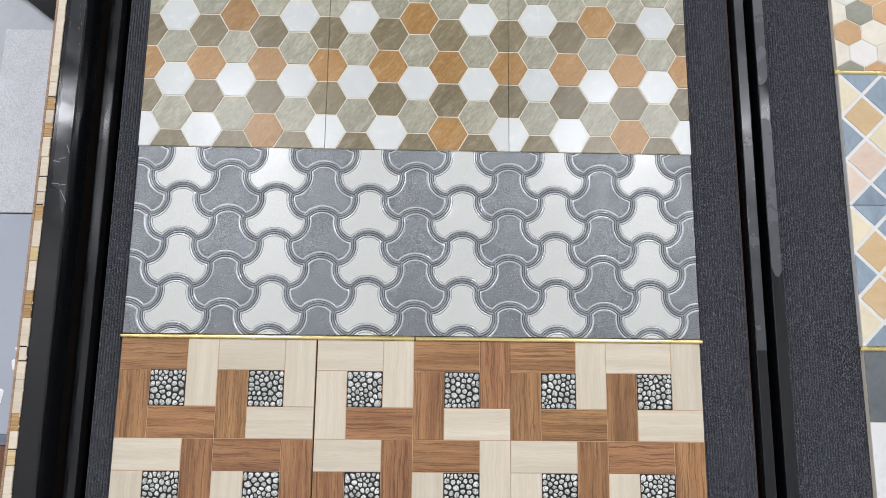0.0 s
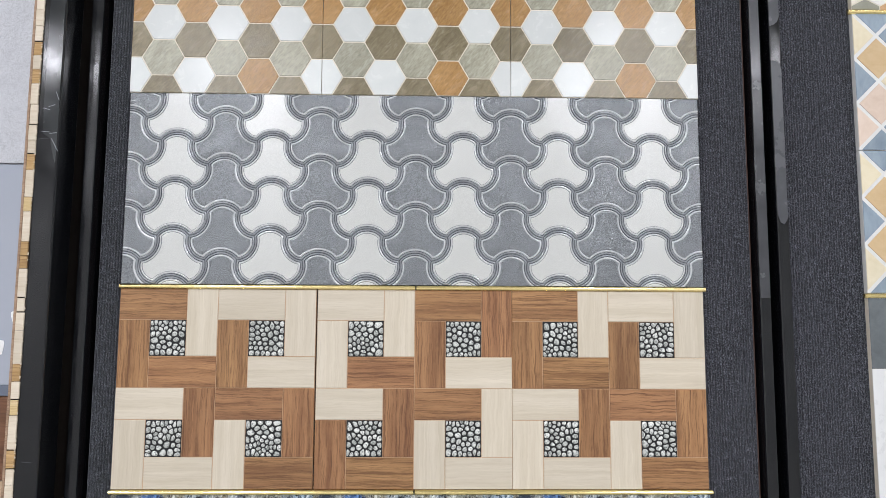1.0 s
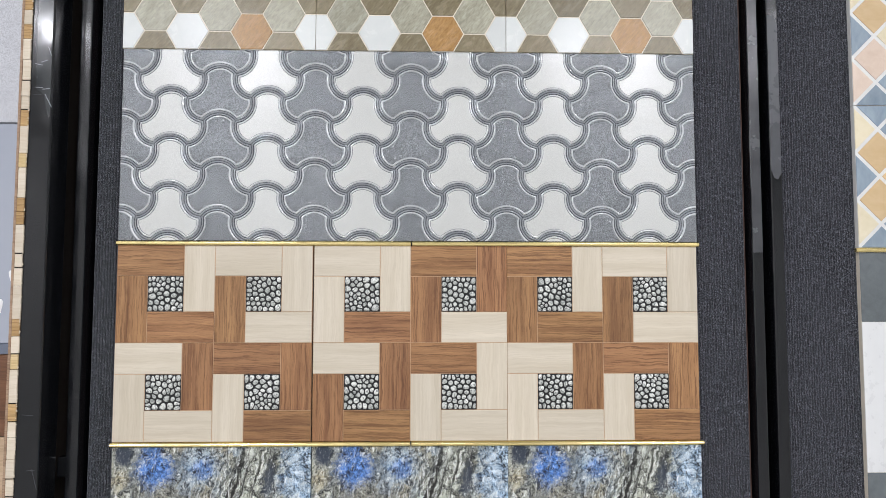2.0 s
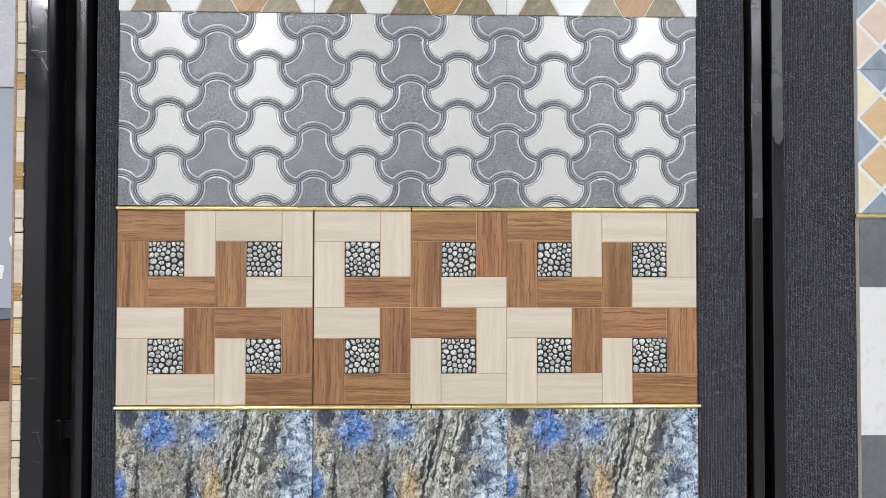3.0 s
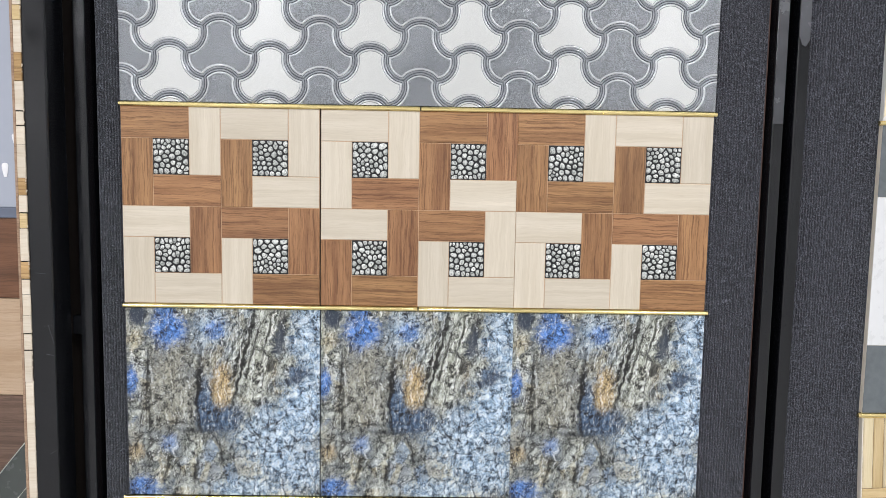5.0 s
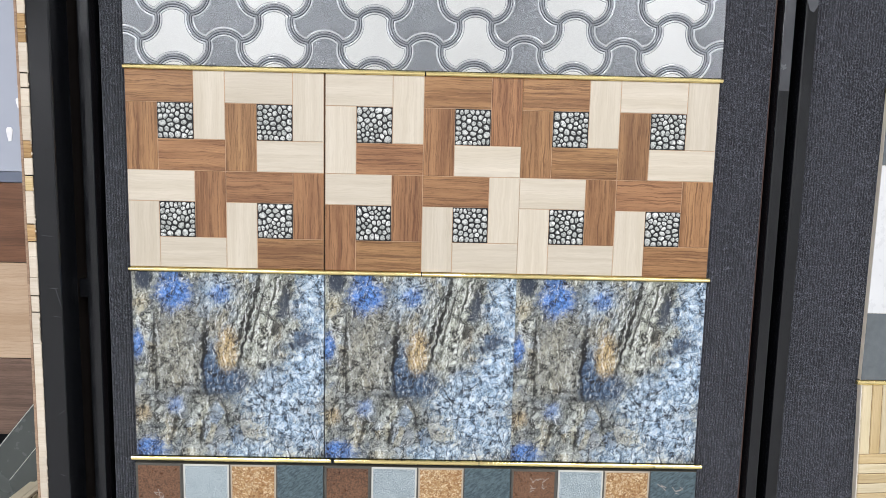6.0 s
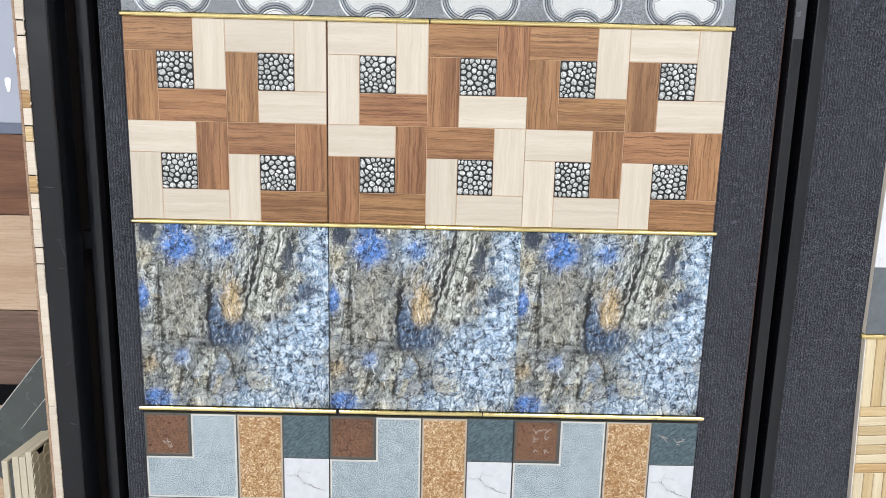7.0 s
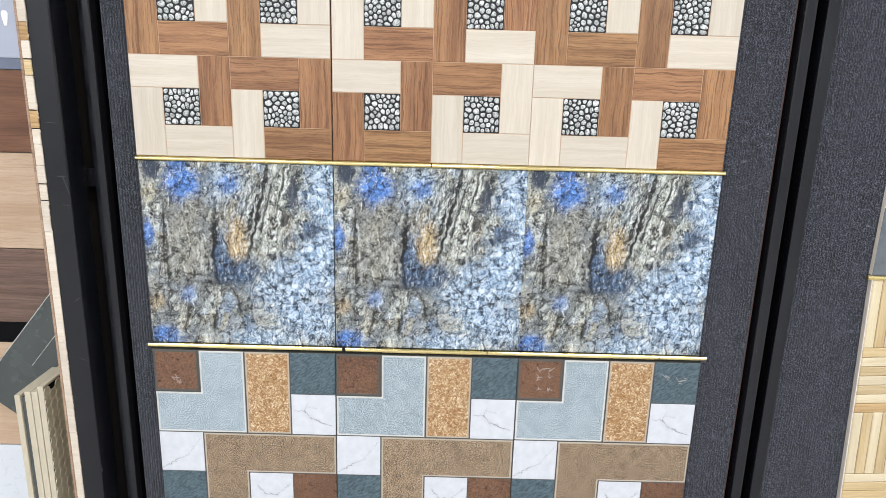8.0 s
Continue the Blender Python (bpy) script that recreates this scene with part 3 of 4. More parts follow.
# ---- the room that closes the place ----
WALLPAINT = plain("off_white_wall_paint", (0.62, 0.62, 0.6), 0.8, scale=6)
FLOORTILE = plain("pale_grey_floor_tile", (0.42, 0.41, 0.39), 0.35, scale=8)
CEILPAINT = plain("white_ceiling_paint", (0.75, 0.75, 0.74), 0.9, scale=6)
for nm, box, mt in (
    ("floor", (-4.2, 5.2, -9.2, 0.3, -0.1, 0.0), FLOORTILE), ("ceiling", (-4.2, 5.2, -9.2, 0.3, 3.1, 3.2), CEILPAINT),
    ("wall_north", (-4.2, 5.2, 0.2, 0.3, 0.0, 3.1), WALLPAINT), ("wall_south", (-4.2, 5.2, -9.2, -9.1, 0.0, 3.1), WALLPAINT),
    ("wall_west", (-4.2, -4.1, -9.1, 0.2, 0.0, 3.1), WALLPAINT), ("wall_east", (5.1, 5.2, -9.1, 0.2, 0.0, 3.1), WALLPAINT),
):
    tagged(new(nm, finish(nm, bar(*box, bevel=0), mt)), nm.replace("_", " ") + " of the bright tile showroom, plain painted surface", nm.split("_")[0], kind="structure")


# ---- the display panel in the middle ----
panel = thing("display_panel", (0, 0, 0), "upright tile display panel with charcoal ribbed carpet and black metal frame", "display panel", "tile display panels")
TOP, FOOT = 2.35, 0.12
part("backing_board", bar(-0.041, 0.983, 0.014, 0.034, FOOT, TOP, 0.001), BOARD, panel, "red-brown hardboard backing")
part("carpet", ribbed_sheet(-0.041, 0.0782, FOOT, TOP), CARPET, panel, "charcoal ribbed carpet", at=(0, 0.008, 0))
part("carpet", ribbed_sheet(0.0782, 0.9812, FOOT, TOP), CARPET, panel, "charcoal ribbed carpet", at=(0, 0.008, 0))
part("board_edge", bar(0.9814, 0.9824, 0.0092, 0.0138, FOOT, TOP, 0), BOARD, panel, "bare red-brown board edge")
part("upright", bar(-0.068, -0.0495, -0.004, 0.05, 0.0, TOP + 0.03, 0.0025), TUBE, panel, "black powder-coated steel upright")
part("upright", bar(0.9875, 1.0055, -0.004, 0.05, 0.0, TOP + 0.03, 0.0025), TUBE, panel, "black powder-coated steel upright")
# added overlay, paints the brighter reflection on the upper upright, with specks
part("overlay_sheet", bar(0.9888, 1.0042, -0.0047, -0.0042, 1.44, 2.37, 0), CLEARGREY, panel, "speckled grey overlay with the upright's reflected light in its colour")
# added dark strips: the shadow between carpet and uprights, put in as colour
part("gap_shade_strip", bar(-0.0495, -0.0415, 0.03, 0.034, 0.0, TOP, 0), VOID, panel)
part("gap_shade_strip", bar(0.9835, 0.9875, 0.03, 0.034, 0.0, TOP, 0), VOID, panel)
part("bottom_rail", bar(-0.049, 0.987, 0.0, 0.05, 0.04, 0.115, 0.003), TUBE, panel)
part("top_rail", bar(-0.049, 0.987, 0.0, 0.05, TOP + 0.002, TOP + 0.03, 0.003), TUBE, panel)
# added black sheets: the gaps' depth shade as near-black colour
part("gap_shade_sheet", bar(-0.105, -0.0, 0.085, 0.09, 0.0, TOP + 0.03, 0), VOID, panel, "added black sheet that keeps the frame gap dark")
part("gap_shade_sheet", bar(0.95, 1.07, 0.085, 0.09, 0.0, TOP + 0.03, 0), VOID, panel, "added black sheet that keeps the frame gap dark")
part("bracket", bar(-0.084, -0.0681, 0.004, 0.02, 1.097, 1.127, 0.002), TUBE, panel, "small black steel bracket")

# hexagon tiles
HW, HP = 0.05, 0.058
HEXCOLS = ["worogo", "ogwgwg", "worogo", "ogwgrg", "rorogo", "ogwgwg", "worogo"]


def hexagon(cx, cy, sx, hh):
    return [(cx + sx * math.cos(a) * 1.0, cy + hh * s) for a, s in ((0, 0), (math.pi / 3, 1), (2 * math.pi / 3, 1), (math.pi, 0), (4 * math.pi / 3, -1), (5 * math.pi / 3, -1))]


hexmesh = []
for i, col in enumerate(HEXCOLS):
    for k, ch in enumerate(col):
        cv = HP * k + (HP / 2 if i % 2 == 0 else 0)
        poly = clip(inset(hexagon(HW * i, cv, HW / 1.5, HP / 2), 0.0009), 0.0003, 0.0003, 0.2997, 0.2997)
        if poly:
            hexmesh.append((finish("hexagon", slab(poly, 0.0, 0.0009, 0.0005), HEX[ch])))
HEXBODY = finish("ceramic_body", slab(rect(0, 0, 0.3, 0.3), -0.0085, 0.0, 0.0003, 0.0002), JOINT)
for x in (-0.0035, 0.2985, 0.6005):
    t = part("hexagon_tile", HEXBODY, None, panel, "glazed tile with white, olive and orange hexagons", at=(x, -0.001, 1.7585))
    t.scale = (1.006, 1, 1)
    for me in hexmesh:
        part("hexagon", me, None, t)

# grey and white wavy relief tiles
CORNERS = [(-0.025, 0.0375), (-0.05, 0.0), (-0.025, -0.0375), (0.025, -0.0375), (0.05, 0.0), (0.025, 0.0375)]


def wave_ring(d):
    """Outline of one wavy piece, drawn in by d: three lobes and three hollows."""
    circ = []
    for i in range(6):
        a, b = Vector(CORNERS[i]), Vector(CORNERS[(i + 1) % 6])
        ch = (b - a).length
        sag = 0.245 * ch
        r = (ch * ch / 4 + sag * sag) / (2 * sag)
        e = (b - a) / ch
        outward = Vector((e.y, -e.x))
        lobe = i % 2 == 1
        c = (a + b) / 2 + outward * ((sag - r) if lobe else (r - sag))
        circ.append((c, r - d if lobe else r + d))
    corner = []
    for i in range(6):
        (c0, r0), (c1, r1) = circ[i - 1], circ[i]
        dv = c1 - c0
        q = dv.length
        s = (q * q + r0 * r0 - r1 * r1) / (2 * q)
        hgt = math.sqrt(max(0.0, r0 * r0 - s * s))
        m, w = c0 + dv * (s / q), Vector((-dv.y, dv.x)) / q * hgt
        corner.append(min((m + w, m - w), key=lambda p: (p - Vector(CORNERS[i])).length))
    pts = []
    for i in range(6):
        c, r = circ[i]
        a0 = math.atan2(corner[i].y - c.y, corner[i].x - c.x)
        a1 = math.atan2(corner[(i + 1) % 6].y - c.y, corner[(i + 1) % 6].x - c.x)
        da = (a1 - a0 + math.pi) % (2 * math.pi) - math.pi
        for k in range(12):
            a = a0 + da * k / 12
            pts.append((c.x + r * math.cos(a), c.y + r * math.sin(a)))
    return pts


PROFILE = [(0.0, 0.0001, 1), (0.0005, 0.0002, 1), (0.0012, 0.0013, 0), (0.0021, 0.0018, 0), (0.0030, 0.0013, 0), (0.0036, 0.0003, 1), (0.0040, 0.0003, 1),
           (0.0047, 0.0013, 2), (0.0057, 0.0019, 2), (0.0067, 0.0014, 4), (0.0071, 0.0006, 0), (0.0076, 0.0006, 0), (0.0084, 0.0010, 3)]
RINGS = [(wave_ring(d), h, k) for d, h, k in PROFILE]


def wave_piece(cu, cv):
    bm = bmesh.new()
    loops = [[bm.verts.new((cu + u, -h, cv + v)) for u, v in pts] for pts, h, k in RINGS]
    n = len(loops[0])
    for k in range(len(loops) - 1):
        for i in range(n):
            f = bm.faces.new((loops[k][i], loops[k][(i + 1) % n], loops[k + 1][(i + 1) % n], loops[k + 1][i]))
            f.material_index, f.smooth = RINGS[k + 1][2], True
    f = bm.faces.new(loops[-1])
    f.material_index = 3
    for co, no in (((0.00001, 0, 0), (-1, 0, 0)), ((0.29999, 0, 0), (1, 0, 0)), ((0, 0, 0.0002), (0, 0, -1)), ((0, 0, 0.2998), (0, 0, 1))):
        bmesh.ops.bisect_plane(bm, geom=bm.verts[:] + bm.edges[:] + bm.faces[:], plane_co=co, plane_no=no, clear_outer=True)
    return bm


wavemesh = []
for i in range(5):
    for k in range(-1, 5):
        cu, cv = 0.075 * i, 0.075 * k + (0.0375 if i % 2 else 0.0)
        if -0.045 < cv < 0.34:
            bm = wave_piece(cu, cv)
            if len(bm.faces):
                wavemesh.append(finish("wave_piece", bm, [WAVE_MID, WAVE_DARK, WAVE_LIGHT, WAVE_W if i % 2 else WAVE_G, WAVE_PALE if i % 2 else WAVE_LIGHT]))
WAVEBODY = finish("ceramic_body", slab(rect(0, 0, 0.3, 0.3), -0.0085, -0.0002, 0.0003, 0.0002), WAVE_DARK)
for x in (-0.0012, 0.2995, 0.6002):
    t = part("wavy_relief_tile", WAVEBODY, None, panel, "glossy relief tile of interlocking grey and white lobed shapes", at=(x, 0.0005, 1.4565))
    t.scale = (1.0023, 1, 1.0055)
    for me in wavemesh:
        part("wave_piece", me, None, t)

# wood pinwheel tiles with pebble squares
L, S = 0.1025, 0.0475
PLANK = [finish("plank", slab(rect(0, 0, L, S), 0.0, 0.0008, 0.0006, 0.00045), m) for m in (OAK, ASH)]


def pebbles(rng, size=0.055, count=41):
    """Tightly packed river pebbles: points spread evenly, then one rounded, domed stone for each one's own plot."""
    pts = [[rng.uniform(0, size), rng.uniform(0, size)] for _ in range(count)]
    plots = []
    for turn in range(9):
        plots = []
        for i, p in enumerate(pts):
            poly = rect(0.0004, 0.0004, size - 0.0004, size - 0.0004)
            for k, q in enumerate(pts):
                if k == i or math.dist(p, q) > 0.024:
                    continue
                nx, nz = q[0] - p[0], q[1] - p[1]
                lim = nx * (p[0] + q[0]) / 2 + nz * (p[1] + q[1]) / 2
                cut = []
                for e, b in enumerate(poly):
                    a = poly[e - 1]
                    da, db = nx * a[0] + nz * a[1] - lim, nx * b[0] + nz * b[1] - lim
                    if (da < 0) != (db < 0):
                        f = da / (da - db)
                        cut.append((a[0] + f * (b[0] - a[0]), a[1] + f * (b[1] - a[1])))
                    if db < 0:
                        cut.append(b)
                poly = cut
            plots.append(poly)
        if turn < 8:
            pts = [[sum(v[0] for v in pl) / len(pl) + rng.uniform(-0.0004, 0.0004), sum(v[1] for v in pl) / len(pl) + rng.uniform(-0.0004, 0.0004)] for pl in plots]
    bm = bmesh.new()
    for pl in plots:
        cu, cv = sum(v[0] for v in pl) / len(pl), sum(v[1] for v in pl) / len(pl)
        for cutting in range(2):
            pl = [((1 - f) * a[0] + f * b[0], (1 - f) * a[1] + f * b[1]) for a, b in zip(pl, pl[1:] + pl[:1]) for f in (0.25, 0.75)]
        pl = pl[::2] if len(pl) > 20 else pl
        size_by = rng.uniform(0.7, 0.86)
        hh = rng.uniform(0.0016, 0.0024)
        sides = [[bm.verts.new((cu + (u - cu) * s * size_by, -hh * h, cv + (v - cv) * s * size_by)) for u, v in pl] for s, h in ((1.0, 0.0), (0.93, 0.45), (0.72, 0.8), (0.36, 1.0))]
        n = len(pl)
        for a, b in zip(sides, sides[1:]):
            for q in range(n):
                bm.faces.new((a[q], a[(q + 1) % n], b[(q + 1) % n], b[q]))
        bm.faces.new(sides[-1])
    return bm


CELLS = (("BCBB CCCB CBCC BBBC"), ("CCBC BBCB CBBB BCCC"), ("BCBB CCCB CBCC BBBC"))
rng = random.Random(5)
WOODBODY = finish("ceramic_body", slab(rect(0, 0, 0.3, 0.3), -0.0085, 0.0, 0.0004, 0.0002), WOODJOINT)
BED = finish("pebble_bed", slab(rect(0, 0, L - S, L - S), 0.0, 0.0003, 0.0001, 0.0002), BLACKBED)
for x, code in zip((-0.0015, 0.3003, 0.6), CELLS):
    t = part("wood_pebble_tile", WOODBODY, None, panel, "tile with brown and cream wood planks round black-and-white pebble squares", at=(x, 0, 1.149))
    for (cx, cz), colours in zip(((0, 0.15), (0.15, 0.15), (0, 0), (0.15, 0)), code.split()):
        for c, (u, v, up) in zip(colours, ((0, L, 0), (0.15, S, 1), (S, 0, 0), (S, 0, 1))):
            part("plank", PLANK[0 if c == "B" else 1], None, t, at=(cx + u, 0, cz + v), turn=(0, -90 if up else 0, 0))
        bed = part("pebble_bed", BED, None, t, at=(cx + S, 0, cz + S))
        tagged(part("pebble_fill", pebbles(rng), PEBBLE, bed, "glossy grey-white pebbles", at=(0, -0.0003, 0), smooth=True), kind="stuff")

# blue stone tiles
BLUETILE = finish("blue_stone_tile", slab(rect(0, 0, 0.3, 0.2995), -0.0085, 0.0, 0.0006, 0.0004), BLUE)
for x in (-0.001, 0.3003, 0.6006):
    part("blue_stone_tile", BLUETILE, None, panel, "stone-print tile in blue, grey, cream and ochre", at=(x, 0.0, 0.842)).scale = (1.003, 1, 1)

# mixed colour-block tiles
BLOCKS = (
    (rect(0, 3, 1, 4), RUST, DARKLINE, 0.0022), ([(0, 2), (2, 2), (2, 4), (1, 4), (1, 3), (0, 3)], GRANITE, RIM, 0.0018), (rect(2, 2, 3, 4), TRAV, TANRIM, 0.0017),
    (rect(3, 3, 4, 4), TEAL, RIM, 0.0), (rect(3, 2, 4, 3), MARBLE_FORK, RIM, 0.0), (rect(0, 1, 1, 2), MARBLE_SLANT, RIM, 0.0),
    ([(1, 0), (2, 0), (2, 1), (4, 1), (4, 2), (1, 2)], BROWNGR, TANRIM, 0.0016), (rect(0, 0, 1, 1), TEAL, RIM, 0.0), (rect(2, 0, 3, 1), MARBLE_BOW, RIM, 0.0), (rect(3, 0, 4, 1), RUST, RIM, 0.0),
)
blockmesh = []
for poly, m, rm, w in BLOCKS:
    poly = [(u * CELL, v * CELL) for u, v in poly]
    blockmesh.append(finish("colour_block", slab(poly, 0.0, 0.001, 0.0005, 0.0013 if w else 0.0008, w), [m, rm]))
MIXBODY = finish("ceramic_body", slab(rect(0, 0, 0.302, 0.302), -0.0085, 0.0, 0.0004, 0.0002), DARKLINE)
SCRAWLS = {0: ((0.036, 0.252, 0.012), (0.042, 0.244, 0.008)), 2: ((0.04, 0.286, 0.014), (0.056, 0.284, 0.01), (0.036, 0.268, 0.011), (0.054, 0.272, 0.008), (0.038, 0.249, 0.008), (0.055, 0.246, 0.009), (0.245, 0.271, 0.016), (0.272, 0.268, 0.018))}
rng = random.Random(11)
for col, x in enumerate((-0.004, 0.2995, 0.603)):
    t = part("colour_block_tile", MIXBODY, None, panel, "tile of rust, granite, travertine, teal and marble blocks", at=(x, 0, 0.5275))
    t.scale = (1.0045, 1, 1)
    for me in blockmesh:
        part("colour_block", me, None, t)
    for u, v, wide in SCRAWLS.get(col, ()):
        for k in range(5):
            w, a = rng.uniform(0.35, 0.8) * wide, rng.uniform(-80, 80)
            part("chalk_mark", slab(rect(-w / 2, -0.0005, w / 2, 0.0005), 0.0, 0.0002, 0.0001), CHALKMARK, t, "faint white chalk stroke", at=(u + rng.uniform(-0.4, 0.4) * wide, -0.001, v + rng.uniform(-0.4, 0.4) * wide), turn=(0, a, 0))

# brass trim strips between the rows
for x0, x1, z in (
    (-0.003, 0.4505, 1.4525), (0.4525, 0.9035, 1.4525), (-0.003, 0.4505, 1.1453), (0.4525, 0.9045, 1.1453),
    (-0.008, 0.311, 0.8375), (0.317, 0.5495, 0.8375), (0.551, 0.834, 0.8375), (0.8355, 0.913, 0.8375),
):
    part("trim_strip", rod(x0, x1), GOLD, panel, "polished brass trim strip", at=(0, 0.002, z))


# ---- the display panel beside it ----
side = thing("display_panel", (1.16, 0, 0), "tile display panel with wide charcoal ribbed carpet border and mixed tiles", "display panel", "tile display panels")
part("upright", bar(-0.140, -0.1205, -0.004, 0.05, 0.0, TOP + 0.03, 0.0025), TUBE, side, "black powder-coated steel upright")
FILM_TAIL = [(-0.1385, 1.572), (-0.134, 1.559), (-0.128, 1.556), (-0.122, 1.566), (-0.122, 1.808), (-0.125, 1.818), (-0.131, 1.823), (-0.1385, 1.824)]
FILM_HEAD = [(-0.1385, 1.881), (-0.132, 1.883), (-0.126, 1.888), (-0.122, 1.897), (-0.122, 2.3), (-0.1385, 2.3)]
for outline in (FILM_TAIL, FILM_HEAD):
    part("overlay_sheet", slab(outline, 0.0041, 0.0046, 0.0002), FILM, side, "grey protective film on the upright")
part("backing_board", bar(-0.1195, 0.33, 0.014, 0.034, FOOT, TOP, 0.001), BOARD, side)
part("carpet", ribbed_sheet(-0.1195, 0.33, FOOT, TOP), CARPET, side, "charcoal ribbed carpet", at=(0, 0.008, 0))
part("bottom_rail", bar(-0.1195, 0.33, 0.0, 0.05, 0.04, 0.115, 0.003), TUBE, side)
part("top_rail", bar(-0.1195, 0.33, 0.0, 0.05, TOP + 0.002, TOP + 0.03, 0.003), TUBE, side)
part("upright", bar(0.332, 0.352, -0.004, 0.05, 0.0, TOP + 0.03, 0.0025), TUBE, side)

SMALL = [stone("cream_hexagon_glaze", lin(208, 200, 184), lin(224, 218, 204), 0.35, 50, 0.1, shuffle=4), stone("tan_hexagon_glaze", lin(190, 150, 106), lin(208, 172, 130), 0.35, 50, 0.1, shuffle=4),
         stone("sage_hexagon_glaze", lin(126, 126, 112), lin(150, 150, 136), 0.35, 50, 0.2, shuffle=4), stone("pale_grey_hexagon_glaze", lin(210, 208, 202), lin(224, 222, 216), 0.35, 50, 0.1, shuffle=4)]
t = part("small_hexagon_tile", finish("ceramic_body", slab(rect(0, 0, 0.3, 0.3), -0.0085, 0.0, 0.0003), CERAMIC), None, side, "tile of small cream, tan and sage hexagons", at=(0.001, 0, 1.913))
SHW, SHP = 0.0475, 0.0375
order = {0: "2120310", 1: "0302103", 2: "1002310", 3: "0213021", 4: "3100213", 5: "0231020", 6: "2013201", 7: "0120312", 8: "3021002"}
for j in range(9):
    for i in range(-1, 7):
        cu, cv = SHW * (i + (0.5 if j % 2 == 0 else 0.0)), SHP * j - 0.006
        poly = [(cu + SHW / 2 * a, cv + b * SHP / 1.5) for a, b in ((1, 0.5), (0, 1), (-1, 0.5), (-1, -0.5), (0, -1), (1, -0.5))]
        poly = clip(inset(poly, 0.0008), 0.0003, 0.0003, 0.2997, 0.2997)
        if poly:
            part("hexagon", slab(poly, 0.0, 0.0008, 0.0004), SMALL[int(order[j][i % 7])], t)

DIA = [stone("slate_blue_diamond", lin(120, 136, 150), lin(150, 164, 174), 0.35, 60, 0.3, (1, 1, 0.4)), stone("tan_wood_diamond", lin(200, 170, 126), lin(214, 188, 148), 0.35, 60, 0.15, (0.5, 1, 1)),
       stone("pink_beige_diamond", lin(206, 184, 166), lin(222, 204, 188), 0.35, 60, 0.2), stone("cream_yellow_diamond", lin(212, 200, 168), lin(224, 214, 188), 0.35, 60, 0.15)]
WHITEJ = plain("white_joint", lin(214, 214, 211), 0.4)
DG = 0.0763
for z, pat in ((1.6782, ("0013", "3021", "1203", "0312", "2130", "2031", "0120")), (1.4485, ("0120", "3012", "1203", "0123", "1302", "3021", "0213"))):
    t = part("diamond_tile", finish("ceramic_body", slab(rect(0, 0, 0.305, 0.2288), -0.0085, 0.0, 0.0003), WHITEJ), None, side, "tile of blue, tan and cream diamonds with white joints", at=(0.001, 0, z))
    for j in range(7):
        for i in range(5):
            cu = DG * (i + (0.0 if j % 2 else 0.5))
            cv = 0.2288 - DG * j / 2
            poly = clip(inset([(cu + DG / 2, cv), (cu, cv + DG / 2), (cu - DG / 2, cv), (cu, cv - DG / 2)], 0.0028), 0.0003, 0.0003, 0.3047, 0.2285)
            if poly:
                part("diamond", slab(poly, 0.0, 0.0008, 0.0005), DIA[int(pat[j][i % 4])], t)

GRAPHITE = stone("graphite_stripe", lin(84, 90, 92), lin(104, 110, 112), 0.4, 60, 0.3)
CHALK = plain("white_stripe", lin(214, 215, 214), 0.3, vary=0.04)
t = part("striped_tile", finish("ceramic_body", slab(rect(0, 0, 0.3, 0.4525), -0.0085, 0.0, 0.0003), CERAMIC), None, side, "tile with graphite and white bands", at=(0.001, 0, 0.9885))
for v0, v1, m in ((0.0, 0.1095, GRAPHITE), (0.1095, 0.3425, CHALK), (0.3425, 0.4525, GRAPHITE)):
    part("band", slab(rect(0, v0, 0.3, v1), 0.0, 0.0006, 0.0003, 0.0002), m, t)
for u0, v0, u1, v1 in ((0.049, 0.372, 0.075, 0.406), (0.049, 0.262, 0.07, 0.3)):
    part("inlay", slab(rect(u0, v0, u1, v1), 0.0006, 0.001, 0.0003), CHALK, t, "small white inlay")

STRIP = [wood("honey_strip_print", lin(190, 165, 118), lin(208, 186, 144), lin(166, 136, 90), 0.35, 0.3), wood("cream_strip_print", lin(212, 196, 158), lin(224, 210, 178), lin(196, 174, 132), 0.35, 0.3),
         wood("tan_strip_print", lin(182, 150, 104), lin(202, 172, 124), lin(150, 116, 72), 0.35, 0.4)]
G = 0.1172
BROWNJ = plain("brown_joint", lin(120, 96, 62), 0.6)
WEAVE = [finish("strip", slab(rect(0, 0, G, G / 7), 0.0, 0.0014, 0.0012, 0.0004), m) for m in STRIP]
t = part("basket_weave_tile", finish("ceramic_body", slab(rect(0, 0, 0.352, 0.47), -0.0085, 0.0, 0.0003), BROWNJ), None, side, "basket-weave mosaic of honey and cream strips", at=(0.0255, 0, 0.511), turn=(0, -2.6, 0))
part("tile_edge", slab(rect(-0.0022, 0, -0.0002, 0.47), -0.0085, 0.001, 0.0004), CERAMIC, t, "pale bare tile edge")
rng = random.Random(3)
for j in range(4):
    for i in range(3):
        for k in range(7):
            me = WEAVE[rng.choice((0, 1, 1, 2)) if (i + j) % 2 else (k + 1) % 2 + (1 if rng.random() < 0.2 else 0)]
            if (i + j) % 2 == 0:
                part("strip", me, None, t, at=(G * i + G / 7 * (k + 1), 0, 0.47 - G * (j + 1)), turn=(0, -90, 0))
            else:
                part("strip", me, None, t, at=(G * i, 0, 0.47 - G * j - G / 7 * (k + 1)))
